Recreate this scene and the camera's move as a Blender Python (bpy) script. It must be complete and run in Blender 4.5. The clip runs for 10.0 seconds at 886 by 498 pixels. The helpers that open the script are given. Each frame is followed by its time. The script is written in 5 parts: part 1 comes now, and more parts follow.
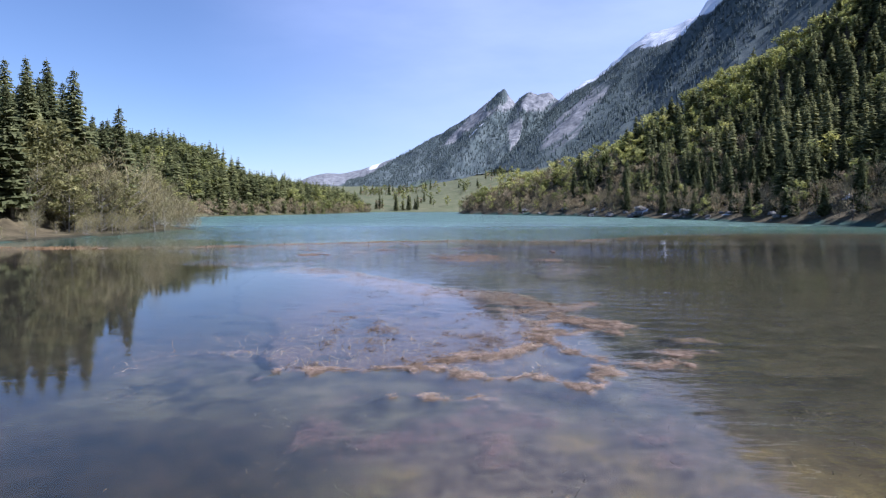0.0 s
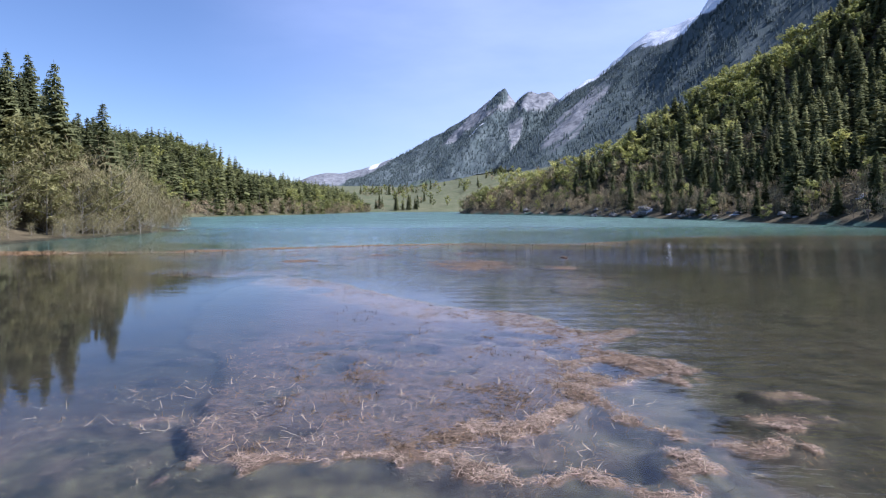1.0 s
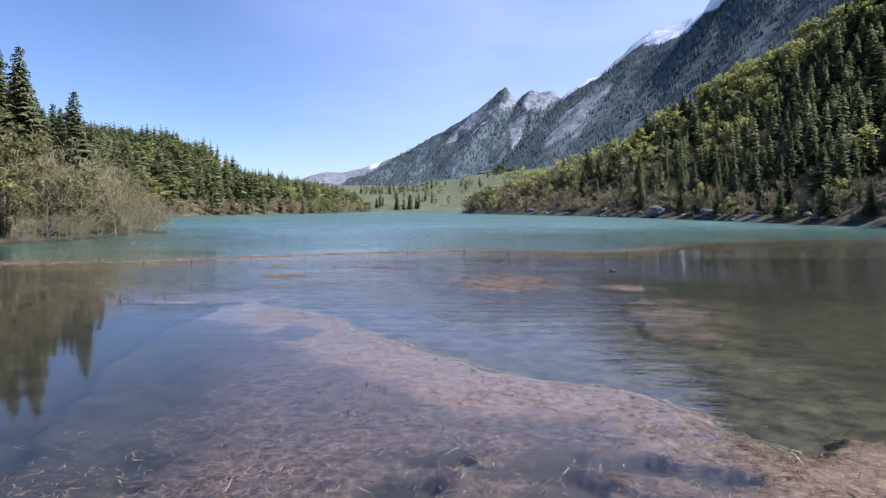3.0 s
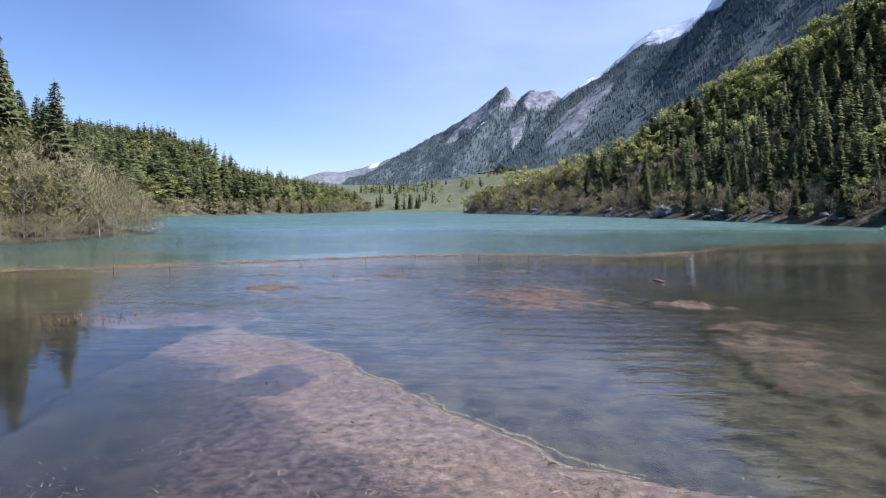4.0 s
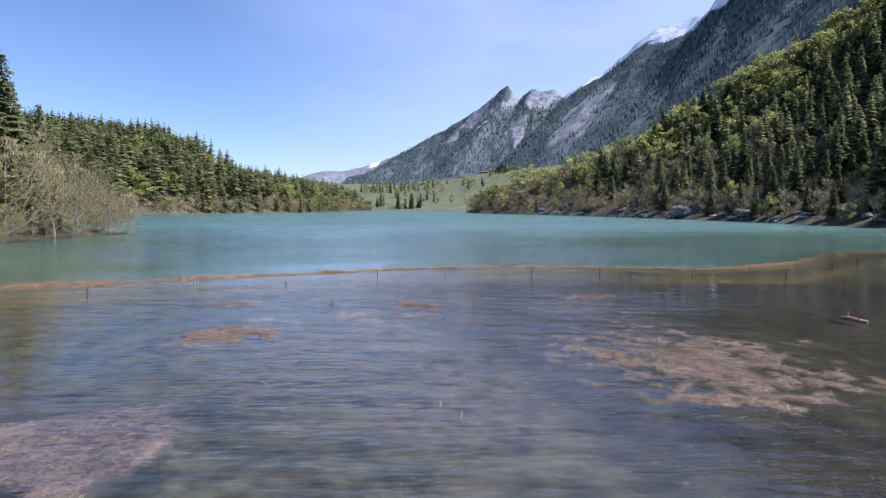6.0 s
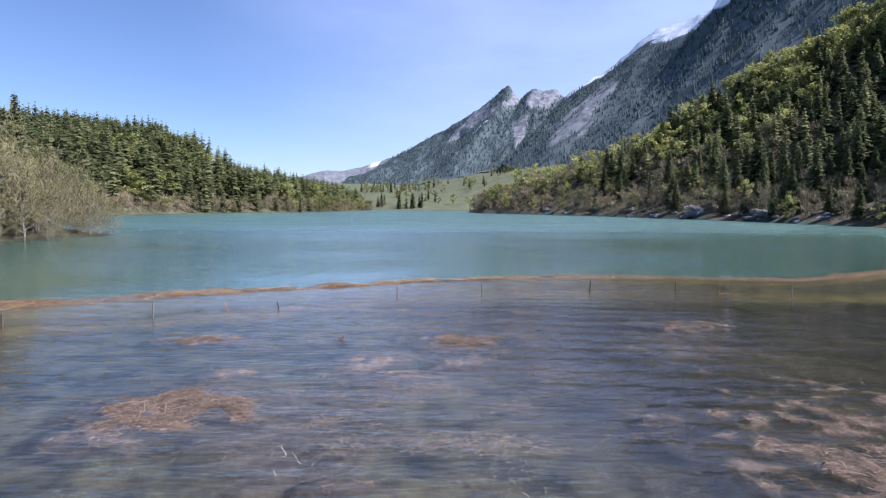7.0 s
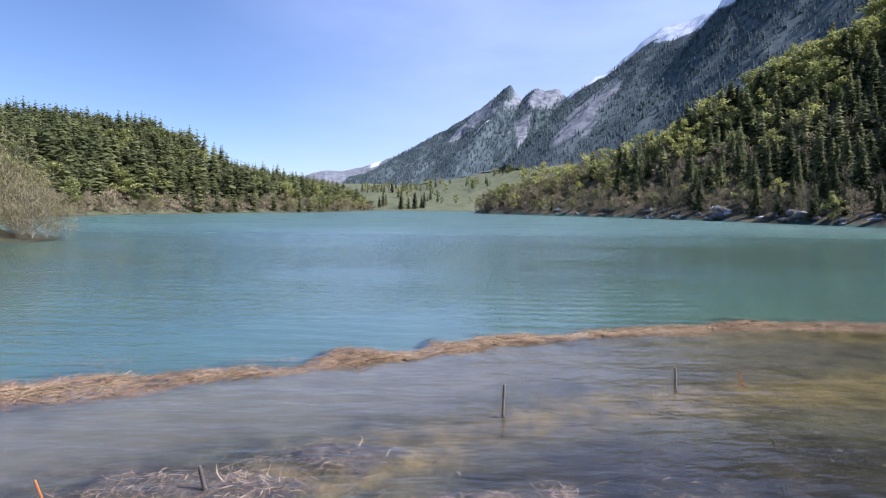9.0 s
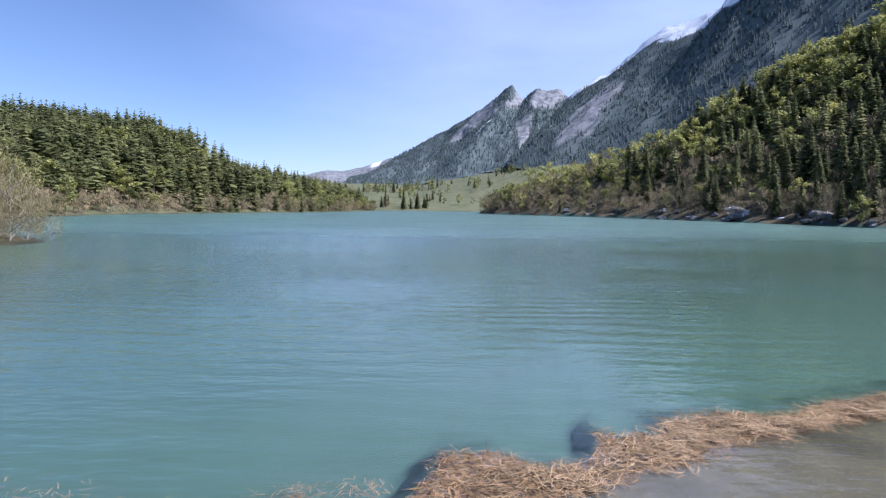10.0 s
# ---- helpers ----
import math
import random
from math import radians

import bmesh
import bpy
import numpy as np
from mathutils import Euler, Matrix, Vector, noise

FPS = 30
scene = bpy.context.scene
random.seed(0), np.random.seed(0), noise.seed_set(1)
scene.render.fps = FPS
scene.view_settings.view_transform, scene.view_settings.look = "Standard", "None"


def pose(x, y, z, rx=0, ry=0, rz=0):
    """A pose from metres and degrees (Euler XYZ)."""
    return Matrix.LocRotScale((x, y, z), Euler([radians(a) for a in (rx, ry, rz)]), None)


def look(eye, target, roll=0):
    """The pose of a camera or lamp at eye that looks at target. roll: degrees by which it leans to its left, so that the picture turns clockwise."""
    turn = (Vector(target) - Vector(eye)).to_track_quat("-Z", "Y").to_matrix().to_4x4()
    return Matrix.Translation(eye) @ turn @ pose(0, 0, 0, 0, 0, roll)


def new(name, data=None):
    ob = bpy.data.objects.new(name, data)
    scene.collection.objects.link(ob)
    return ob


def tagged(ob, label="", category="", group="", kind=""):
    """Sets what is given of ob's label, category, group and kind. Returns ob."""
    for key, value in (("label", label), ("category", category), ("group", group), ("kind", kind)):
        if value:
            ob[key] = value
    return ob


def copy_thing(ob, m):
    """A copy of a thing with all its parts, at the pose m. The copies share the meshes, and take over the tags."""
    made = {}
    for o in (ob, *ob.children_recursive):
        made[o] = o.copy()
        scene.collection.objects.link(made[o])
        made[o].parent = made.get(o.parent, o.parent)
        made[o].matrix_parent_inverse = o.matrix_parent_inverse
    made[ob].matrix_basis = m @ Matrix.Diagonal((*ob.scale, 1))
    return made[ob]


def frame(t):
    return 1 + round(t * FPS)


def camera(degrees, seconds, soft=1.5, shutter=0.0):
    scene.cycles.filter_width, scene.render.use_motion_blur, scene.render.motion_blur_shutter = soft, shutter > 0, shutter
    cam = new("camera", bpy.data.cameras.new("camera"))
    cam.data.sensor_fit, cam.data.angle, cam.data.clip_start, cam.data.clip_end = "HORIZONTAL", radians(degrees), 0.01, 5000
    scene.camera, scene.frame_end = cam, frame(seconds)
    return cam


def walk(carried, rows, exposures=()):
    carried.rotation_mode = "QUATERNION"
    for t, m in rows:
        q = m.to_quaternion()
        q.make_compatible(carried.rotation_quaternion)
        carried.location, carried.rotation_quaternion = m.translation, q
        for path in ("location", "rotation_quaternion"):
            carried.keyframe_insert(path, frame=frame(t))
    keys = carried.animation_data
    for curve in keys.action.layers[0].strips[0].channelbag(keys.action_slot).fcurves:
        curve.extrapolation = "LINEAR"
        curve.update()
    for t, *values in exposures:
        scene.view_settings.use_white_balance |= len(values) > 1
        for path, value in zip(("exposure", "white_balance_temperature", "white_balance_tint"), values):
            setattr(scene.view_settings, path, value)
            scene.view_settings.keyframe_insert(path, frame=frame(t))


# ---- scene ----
# ---- camera and walk ----
cam = camera(75.0, 10.0, soft=1.2)
# seconds, x, y, z, pitch, roll, yaw
ROWS = [
    (0, 0.00, 0.00, 5.00, -4.02, -0.03, -1.42),
    (0.5, 0.06, 3.01, 5.08, -4.03, -0.01, -1.41),
    (1, 0.11, 6.05, 5.17, -4.05, 0.00, -1.40),
    (1.5, 0.21, 8.91, 5.24, -4.07, 0.01, -1.39),
    (2, -0.03, 11.85, 5.29, -4.09, -0.01, -1.38),
    (2.5, -0.63, 14.78, 5.30, -4.10, -0.04, -1.36),
    (4, -2.29, 24.83, 5.26, -4.13, -0.17, -1.38),
    (4.5, -2.83, 28.48, 5.21, -4.14, -0.23, -1.38),
    (5, -3.36, 32.26, 5.13, -4.15, -0.29, -1.39),
    (5.5, -4.02, 36.24, 5.03, -4.15, -0.35, -1.40),
    (7, -6.63, 49.21, 4.75, -4.16, -0.45, -1.40),
    (7.5, -7.50, 53.60, 4.66, -4.15, -0.48, -1.40),
    (8, -8.32, 58.03, 4.58, -4.15, -0.52, -1.40),
    (8.5, -9.13, 62.44, 4.52, -4.13, -0.56, -1.41),
    (9, -9.99, 66.85, 4.49, -4.11, -0.60, -1.40),
    (9.5, -11.10, 71.01, 4.43, -4.10, -0.66, -1.39),
    (10, -13.15, 74.95, 4.38, -4.09, -0.73, -1.38),
]
walk(cam, [(t, pose(x, y, z, 90 + pitch, roll, yaw)) for t, x, y, z, pitch, roll, yaw in ROWS], [(0.0, 0.85, 5350, 23), (10.0, 0.85, 5350, 23)])

# ---- world and sun ----
SUN_AZ, SUN_EL = 97.0, 50.0          # degrees to the right of the valley's axis, degrees up
world = bpy.data.worlds.new("world")
scene.world = world
world.use_nodes = True
wn, wl = world.node_tree.nodes, world.node_tree.links
wn.clear()
w_out, w_bg = wn.new("ShaderNodeOutputWorld"), wn.new("ShaderNodeBackground")
w_sky = wn.new("ShaderNodeTexSky")
w_sky.sky_type, w_sky.sun_disc = "NISHITA", False
w_sky.sun_elevation, w_sky.sun_rotation = radians(SUN_EL), radians(SUN_AZ)
w_sky.altitude, w_sky.air_density, w_sky.dust_density, w_sky.ozone_density = 900, 1.0, 0.6, 1.5
# thin veils of cloud
w_tc, w_map, w_noise, w_ramp = (wn.new("ShaderNodeTexCoord"), wn.new("ShaderNodeMapping"), wn.new("ShaderNodeTexNoise"), wn.new("ShaderNodeValToRGB"))
w_map.inputs["Scale"].default_value = (1.1, 1.6, 4.0)
w_map.inputs["Rotation"].default_value = (0.0, 0.25, 0.5)
w_noise.inputs["Scale"].default_value, w_noise.inputs["Detail"].default_value, w_noise.inputs["Roughness"].default_value = 1.6, 7, 0.55
w_ramp.color_ramp.elements[0].position, w_ramp.color_ramp.elements[1].position = 0.40, 0.80
w_ramp.color_ramp.elements[1].color = (0.34, 0.34, 0.34, 1)
w_mix = wn.new("ShaderNodeMix")
w_mix.data_type = "RGBA"
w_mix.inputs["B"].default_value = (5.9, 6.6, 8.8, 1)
wl.new(w_tc.outputs["Generated"], w_map.inputs["Vector"])
wl.new(w_map.outputs["Vector"], w_noise.inputs["Vector"])
wl.new(w_noise.outputs["Fac"], w_ramp.inputs["Fac"])
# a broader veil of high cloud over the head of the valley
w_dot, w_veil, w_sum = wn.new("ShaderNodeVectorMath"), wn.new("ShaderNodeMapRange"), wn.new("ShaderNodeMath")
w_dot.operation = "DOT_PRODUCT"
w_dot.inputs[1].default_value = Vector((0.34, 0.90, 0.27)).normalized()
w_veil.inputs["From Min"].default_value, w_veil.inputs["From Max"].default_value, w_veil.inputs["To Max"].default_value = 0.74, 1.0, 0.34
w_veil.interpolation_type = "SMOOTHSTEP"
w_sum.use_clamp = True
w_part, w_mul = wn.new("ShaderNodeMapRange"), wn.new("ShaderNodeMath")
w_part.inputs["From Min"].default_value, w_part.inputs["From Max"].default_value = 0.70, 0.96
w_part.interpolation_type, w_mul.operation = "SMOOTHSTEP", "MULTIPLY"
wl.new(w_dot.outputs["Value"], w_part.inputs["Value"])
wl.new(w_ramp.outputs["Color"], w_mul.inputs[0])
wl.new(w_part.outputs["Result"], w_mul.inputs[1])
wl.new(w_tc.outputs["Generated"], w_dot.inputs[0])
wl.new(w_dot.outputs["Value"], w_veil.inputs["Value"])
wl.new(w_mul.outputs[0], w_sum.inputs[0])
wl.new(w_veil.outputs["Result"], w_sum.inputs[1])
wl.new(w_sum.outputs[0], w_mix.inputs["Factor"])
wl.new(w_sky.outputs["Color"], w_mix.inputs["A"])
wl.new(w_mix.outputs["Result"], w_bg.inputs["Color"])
wl.new(w_bg.outputs["Background"], w_out.inputs["Surface"])
w_bg.inputs["Strength"].default_value = 0.079

sun = new("sun", bpy.data.lights.new("sun", "SUN"))
sun.data.energy, sun.data.angle, sun.data.color = 4.7, radians(0.5), (1.0, 0.95, 0.86)
s_az, s_el = radians(SUN_AZ), radians(SUN_EL)
sun.matrix_world = look((900 * math.sin(s_az) * math.cos(s_el), 900 * math.cos(s_az) * math.cos(s_el), 900 * math.sin(s_el)), (0, 0, 0))

# ---- materials ----
def material(name, col_a, col_b, scale=1.0, fine=12.0, rough=0.85, bump=0.3, dist=0.05, spec=0.3, tint=0.0, island=0.0, obj=0.0, leaf=0.0):
    """Two colours mixed by coarse and fine noise; tint, island and obj: spread of brightness by tree, piece and object; leaf: share of light let through."""
    m = bpy.data.materials.new(name)
    m.use_nodes = True
    n, l = m.node_tree.nodes, m.node_tree.links
    b, out = n["Principled BSDF"], n["Material Output"]
    tc, n1, n2 = n.new("ShaderNodeTexCoord"), n.new("ShaderNodeTexNoise"), n.new("ShaderNodeTexNoise")
    for tex, s, d in ((n1, scale, 4), (n2, fine, 6)):
        tex.inputs["Scale"].default_value, tex.inputs["Detail"].default_value, tex.inputs["Roughness"].default_value = s, d, 0.65
        l.new(tc.outputs["Object"], tex.inputs["Vector"])
    mx = n.new("ShaderNodeMath")
    mx.operation = "MULTIPLY_ADD"
    mx.inputs[1].default_value, mx.inputs[2].default_value = 0.5, 0.0
    l.new(n2.outputs["Fac"], mx.inputs[0])
    add = n.new("ShaderNodeMath")
    add.operation = "MULTIPLY_ADD"
    add.inputs[1].default_value = 0.5
    l.new(n1.outputs["Fac"], add.inputs[0])
    l.new(mx.outputs[0], add.inputs[2])
    ramp = n.new("ShaderNodeValToRGB")
    ramp.color_ramp.elements[0].position, ramp.color_ramp.elements[1].position = 0.36, 0.64
    ramp.color_ramp.elements[0].color, ramp.color_ramp.elements[1].color = (*col_a, 1), (*col_b, 1)
    l.new(add.outputs[0], ramp.inputs["Fac"])
    colour = ramp.outputs["Color"]
    for kind, amount in (("tint", tint), ("island", island), ("obj", obj)):
        if not amount:
            continue
        if kind == "tint":
            src = n.new("ShaderNodeAttribute")
            src.attribute_name = "tint"
            val = src.outputs["Fac"]
        elif kind == "island":
            val = n.new("ShaderNodeNewGeometry").outputs["Random Per Island"]
        else:
            val = n.new("ShaderNodeObjectInfo").outputs["Random"]
        rng = n.new("ShaderNodeMapRange")
        rng.inputs["To Min"].default_value, rng.inputs["To Max"].default_value = 1 - amount, 1 + amount
        l.new(val, rng.inputs["Value"])
        hs = n.new("ShaderNodeHueSaturation")
        l.new(rng.outputs["Result"], hs.inputs["Value"])
        hr = n.new("ShaderNodeMapRange")
        hr.inputs["To Min"].default_value, hr.inputs["To Max"].default_value = 0.5 + 0.03 * amount, 0.5 - 0.03 * amount
        l.new(val, hr.inputs["Value"])
        l.new(hr.outputs["Result"], hs.inputs["Hue"])
        l.new(colour, hs.inputs["Color"])
        colour = hs.outputs["Color"]
    l.new(colour, b.inputs["Base Color"])
    b.inputs["Roughness"].default_value, b.inputs["Specular IOR Level"].default_value = rough, spec
    if bump:
        bp = n.new("ShaderNodeBump")
        bp.inputs["Strength"].default_value, bp.inputs["Distance"].default_value = bump, dist
        l.new(n2.outputs["Fac"], bp.inputs["Height"])
        l.new(bp.outputs["Normal"], b.inputs["Normal"])
    if leaf:
        tr, mix = n.new("ShaderNodeBsdfTranslucent"), n.new("ShaderNodeMixShader")
        l.new(colour, tr.inputs["Color"])
        mix.inputs["Fac"].default_value = leaf
        l.new(b.outputs["BSDF"], mix.inputs[1])
        l.new(tr.outputs["BSDF"], mix.inputs[2])
        l.new(mix.outputs["Shader"], out.inputs["Surface"])
    return m


def layered(name, base, layers, rough=0.9, bump=0.5, dist=0.1, fine=6.0, spec=0.2, grain_after=""):
    """Ground: a base pair of colours with further pairs laid over it, each by a mesh attribute broken up by noise.
    base: (a, b, scale); layers: (attribute, a, b, scale, sharpness)."""
    m = bpy.data.materials.new(name)
    m.use_nodes = True
    n, l = m.node_tree.nodes, m.node_tree.links
    b = n["Principled BSDF"]
    tc = n.new("ShaderNodeTexCoord")

    def noise_of(scale, detail=5, rgh=0.65):
        t = n.new("ShaderNodeTexNoise")
        t.inputs["Scale"].default_value, t.inputs["Detail"].default_value, t.inputs["Roughness"].default_value = scale, detail, rgh
        l.new(tc.outputs["Object"], t.inputs["Vector"])
        return t.outputs["Fac"]

    def pair(a, c, scale):
        r = n.new("ShaderNodeValToRGB")
        r.color_ramp.elements[0].position, r.color_ramp.elements[1].position = 0.38, 0.62
        r.color_ramp.elements[0].color, r.color_ramp.elements[1].color = (*a, 1), (*c, 1)
        l.new(noise_of(scale, 8, 0.7), r.inputs["Fac"])
        return r.outputs["Color"]

    def fibres(col, depth):
        """Fine dark-and-light litter over a colour."""
        f = n.new("ShaderNodeMapRange")
        f.inputs["From Min"].default_value, f.inputs["From Max"].default_value = 0.36, 0.64
        f.inputs["To Min"].default_value, f.inputs["To Max"].default_value = 1 - depth, 1 + depth
        l.new(noise_of(fine, 3, 0.75), f.inputs["Value"])
        hs = n.new("ShaderNodeHueSaturation")
        l.new(f.outputs["Result"], hs.inputs["Value"])
        l.new(col, hs.inputs["Color"])
        return hs.outputs["Color"]

    colour = pair(*base)
    for attr, a, c, scale, sharp in layers:
        at = n.new("ShaderNodeAttribute")
        at.attribute_name = attr
        wob = n.new("ShaderNodeMath")
        wob.operation = "MULTIPLY_ADD"
        wob.inputs[1].default_value, wob.inputs[2].default_value = 0.7, -0.35
        l.new(noise_of(scale * 1.7, 6), wob.inputs[0])
        sm = n.new("ShaderNodeMath")
        l.new(at.outputs["Fac"], sm.inputs[0])
        l.new(wob.outputs[0], sm.inputs[1])
        rg = n.new("ShaderNodeMapRange")
        rg.inputs["From Min"].default_value, rg.inputs["From Max"].default_value = 0.5 - sharp, 0.5 + sharp
        l.new(sm.outputs[0], rg.inputs["Value"])
        mx = n.new("ShaderNodeMix")
        mx.data_type = "RGBA"
        l.new(rg.outputs["Result"], mx.inputs["Factor"])
        l.new(colour, mx.inputs["A"])
        l.new(pair(a, c, scale), mx.inputs["B"])
        colour = mx.outputs["Result"]
        if attr == grain_after:
            colour = fibres(colour, 0.5)
    l.new(colour, b.inputs["Base Color"])
    b.inputs["Roughness"].default_value, b.inputs["Specular IOR Level"].default_value = rough, spec
    bp = n.new("ShaderNodeBump")
    bp.inputs["Strength"].default_value, bp.inputs["Distance"].default_value = bump, dist
    l.new(noise_of(fine, 8, 0.7), bp.inputs["Height"])
    l.new(bp.outputs["Normal"], b.inputs["Normal"])
    return m


def water_material():
    """Clear water: refraction, and ripples whose height swells and fades in drifting patches."""
    m = bpy.data.materials.new("lake_water")
    m.use_nodes = True
    n, l = m.node_tree.nodes, m.node_tree.links
    b = n["Principled BSDF"]
    b.inputs["Base Color"].default_value = (0.93, 0.98, 0.97, 1)
    b.inputs["IOR"].default_value, b.inputs["Transmission Weight"].default_value = 1.333, 1.0
    tc = n.new("ShaderNodeTexCoord")

    def waves(scale_xyz, turn, detail, rgh):
        mp, t = n.new("ShaderNodeMapping"), n.new("ShaderNodeTexNoise")
        mp.inputs["Scale"].default_value, mp.inputs["Rotation"].default_value = scale_xyz, (0, 0, turn)
        t.inputs["Scale"].default_value, t.inputs["Detail"].default_value, t.inputs["Roughness"].default_value = 1.0, detail, rgh
        l.new(tc.outputs["Object"], mp.inputs["Vector"])
        l.new(mp.outputs["Vector"], t.inputs["Vector"])
        return t.outputs["Fac"]

    def maths(op, a, c):
        k = n.new("ShaderNodeMath")
        k.operation = op
        for i, v in enumerate((a, c)):
            if hasattr(v, "is_linked"):
                l.new(v, k.inputs[i])
            else:
                k.inputs[i].default_value = v
        return k.outputs[0]

    swell = waves((0.22, 0.62, 1), 0.10, 2, 0.5)
    chop = waves((1.25, 3.6, 1), -0.18, 2, 0.5)
    fine_chop = waves((4.5, 8.5, 1), 0.15, 2, 0.5)
    trains = n.new("ShaderNodeTexWave")
    trains.bands_direction, trains.wave_profile = "Y", "SIN"
    for key, val in (("Scale", 0.24), ("Distortion", 5.0), ("Detail", 2.0), ("Detail Scale", 0.8), ("Detail Roughness", 0.5)):
        trains.inputs[key].default_value = val
    t_map = n.new("ShaderNodeMapping")
    t_map.inputs["Rotation"].default_value, t_map.inputs["Scale"].default_value = (0, 0, 0.12), (0.55, 1, 1)
    l.new(tc.outputs["Object"], t_map.inputs["Vector"])
    l.new(t_map.outputs["Vector"], trains.inputs["Vector"])
    patch = n.new("ShaderNodeMapRange")
    patch.inputs["From Min"].default_value, patch.inputs["From Max"].default_value = 0.42, 0.60
    patch.inputs["To Min"].default_value, patch.inputs["To Max"].default_value = 0.35, 1.0
    l.new(waves((0.035, 0.055, 1), 0.3, 3, 0.5), patch.inputs["Value"])
    at = n.new("ShaderNodeAttribute")
    at.attribute_name = "wind"
    fuzz = n.new("ShaderNodeAttribute")
    fuzz.attribute_name = "fuzz"
    l.new(fuzz.outputs["Fac"], b.inputs["Roughness"])
    calm = maths("MULTIPLY", patch.outputs["Result"], at.outputs["Fac"])
    height = maths("ADD", maths("ADD", maths("MULTIPLY", swell, 0.38), maths("MULTIPLY", trains.outputs["Fac"], 0.16)), maths("ADD", maths("MULTIPLY", chop, 0.48), maths("MULTIPLY", fine_chop, 0.10)))
    height = maths("MULTIPLY", height, calm)
    bp = n.new("ShaderNodeBump")
    bp.inputs["Strength"].default_value, bp.inputs["Distance"].default_value = 1.0, WAVE
    l.new(height, bp.inputs["Height"])
    l.new(bp.outputs["Normal"], b.inputs["Normal"])
    return m


WAVE = 0.17
M_WATER = water_material()
M_GROUND = layered("lake_bed_and_land", ((0.010, 0.010, 0.006), (0.062, 0.055, 0.030), 1.1), [
    ("moss", (0.034, 0.027, 0.010), (0.11, 0.082, 0.030), 1.2, 0.3),
    ("weed", (0.019, 0.016, 0.011), (0.072, 0.056, 0.038), 2.0, 0.25),
    ("thatch", (0.015, 0.011, 0.009), (0.082, 0.059, 0.045), 4.5, 0.22),
    ("straw", (0.064, 0.043, 0.029), (0.172, 0.122, 0.083), 3.0, 0.18),
    ("mud", (0.007, 0.007, 0.005), (0.026, 0.021, 0.012), 0.8, 0.35),
    ("silt", (0.037, 0.073, 0.056), (0.046, 0.088, 0.065), 0.02, 0.25),
    ("murk", (0.074, 0.067, 0.045), (0.102, 0.092, 0.064), 0.1, 0.45),
    ("litter", (0.055, 0.045, 0.024), (0.125, 0.10, 0.055), 0.35, 0.15),
    ("grass", (0.085, 0.10, 0.042), (0.15, 0.145, 0.075), 0.05, 0.2)], dist=0.05, fine=20.0, grain_after="straw")
# the base pair is tinted blue-grey: distance haze painted into the ground
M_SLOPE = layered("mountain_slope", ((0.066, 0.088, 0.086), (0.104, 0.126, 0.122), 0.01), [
    ("meadow", (0.10, 0.15, 0.05), (0.17, 0.18, 0.08), 0.012, 0.2),
    ("rock", (0.125, 0.13, 0.135), (0.27, 0.27, 0.27), 0.04, 0.18),
    ("snow", (0.66, 0.68, 0.72), (0.82, 0.84, 0.87), 0.07, 0.10)], bump=0.4, dist=4.0, fine=0.06)
M_SPRUCE = material("spruce_needles", (0.088, 0.102, 0.048), (0.205, 0.212, 0.092), 0.6, 4, 0.8, 0, spec=0.03, tint=0.35, island=0.3, obj=0.25, leaf=0.38)
# distance haze is painted into these needles as a pale blue-grey
M_FARWOOD = material("haze_tinted_wood", (0.094, 0.122, 0.118), (0.140, 0.170, 0.162), 0.02, 0.3, 0.9, 0, spec=0.03, tint=0.12, leaf=0.4)
M_BEECH = material("young_beech_leaves", (0.180, 0.195, 0.058), (0.385, 0.39, 0.118), 0.4, 3, 0.6, 0, tint=0.35, island=0.3, obj=0.25, leaf=0.4)
M_TWIG = material("bare_twigs", (0.165, 0.142, 0.064), (0.335, 0.292, 0.142), 0.5, 6, 0.9, 0, tint=0.3, island=0.3, obj=0.2)
M_BUDDING = material("opening_leaf_buds", (0.135, 0.135, 0.050), (0.30, 0.285, 0.105), 0.4, 3, 0.7, 0, tint=0.35, island=0.3, obj=0.25, leaf=0.35)
M_SHRUB = material("tan_shrub_twigs", (0.205, 0.165, 0.090), (0.40, 0.325, 0.180), 0.5, 6, 0.9, 0, tint=0.35, island=0.25)
M_BARK = material("bark", (0.06, 0.05, 0.04), (0.17, 0.14, 0.11), 1.5, 14, 0.9, 0.5, 0.03)
M_PALE = material("pale_bark", (0.18, 0.165, 0.135), (0.36, 0.33, 0.28), 1.5, 14, 0.85, 0.4, 0.02)
M_STRAW = material("dead_reed", (0.125, 0.074, 0.032), (0.36, 0.230, 0.108), 0.8, 9, 0.85, 0, island=0.4)
M_DEBRIS = material("drowned_reed_litter", (0.045, 0.030, 0.017), (0.17, 0.115, 0.064), 0.7, 12, 0.85, 0, island=0.5)
# hill trees' green, lightened so that the colour carries the distance haze
M_HILLWOOD = material("haze_lightened_hill_wood", (0.112, 0.126, 0.050), (0.205, 0.212, 0.088), 0.3, 3, 0.85, 0, spec=0.03, tint=0.35, island=0.15, leaf=0.42)
M_SCUM = material("pollen_scum", (0.20, 0.185, 0.11), (0.37, 0.34, 0.21), 2, 20, 0.9, 0, island=0.3)
M_MATREED = material("half_drowned_reed", (0.090, 0.060, 0.033), (0.25, 0.17, 0.095), 0.7, 12, 0.85, 0, island=0.45)
M_PALEREED = material("bleached_reed_stalk", (0.27, 0.215, 0.135), (0.52, 0.43, 0.295), 0.8, 12, 0.8, 0, island=0.3)
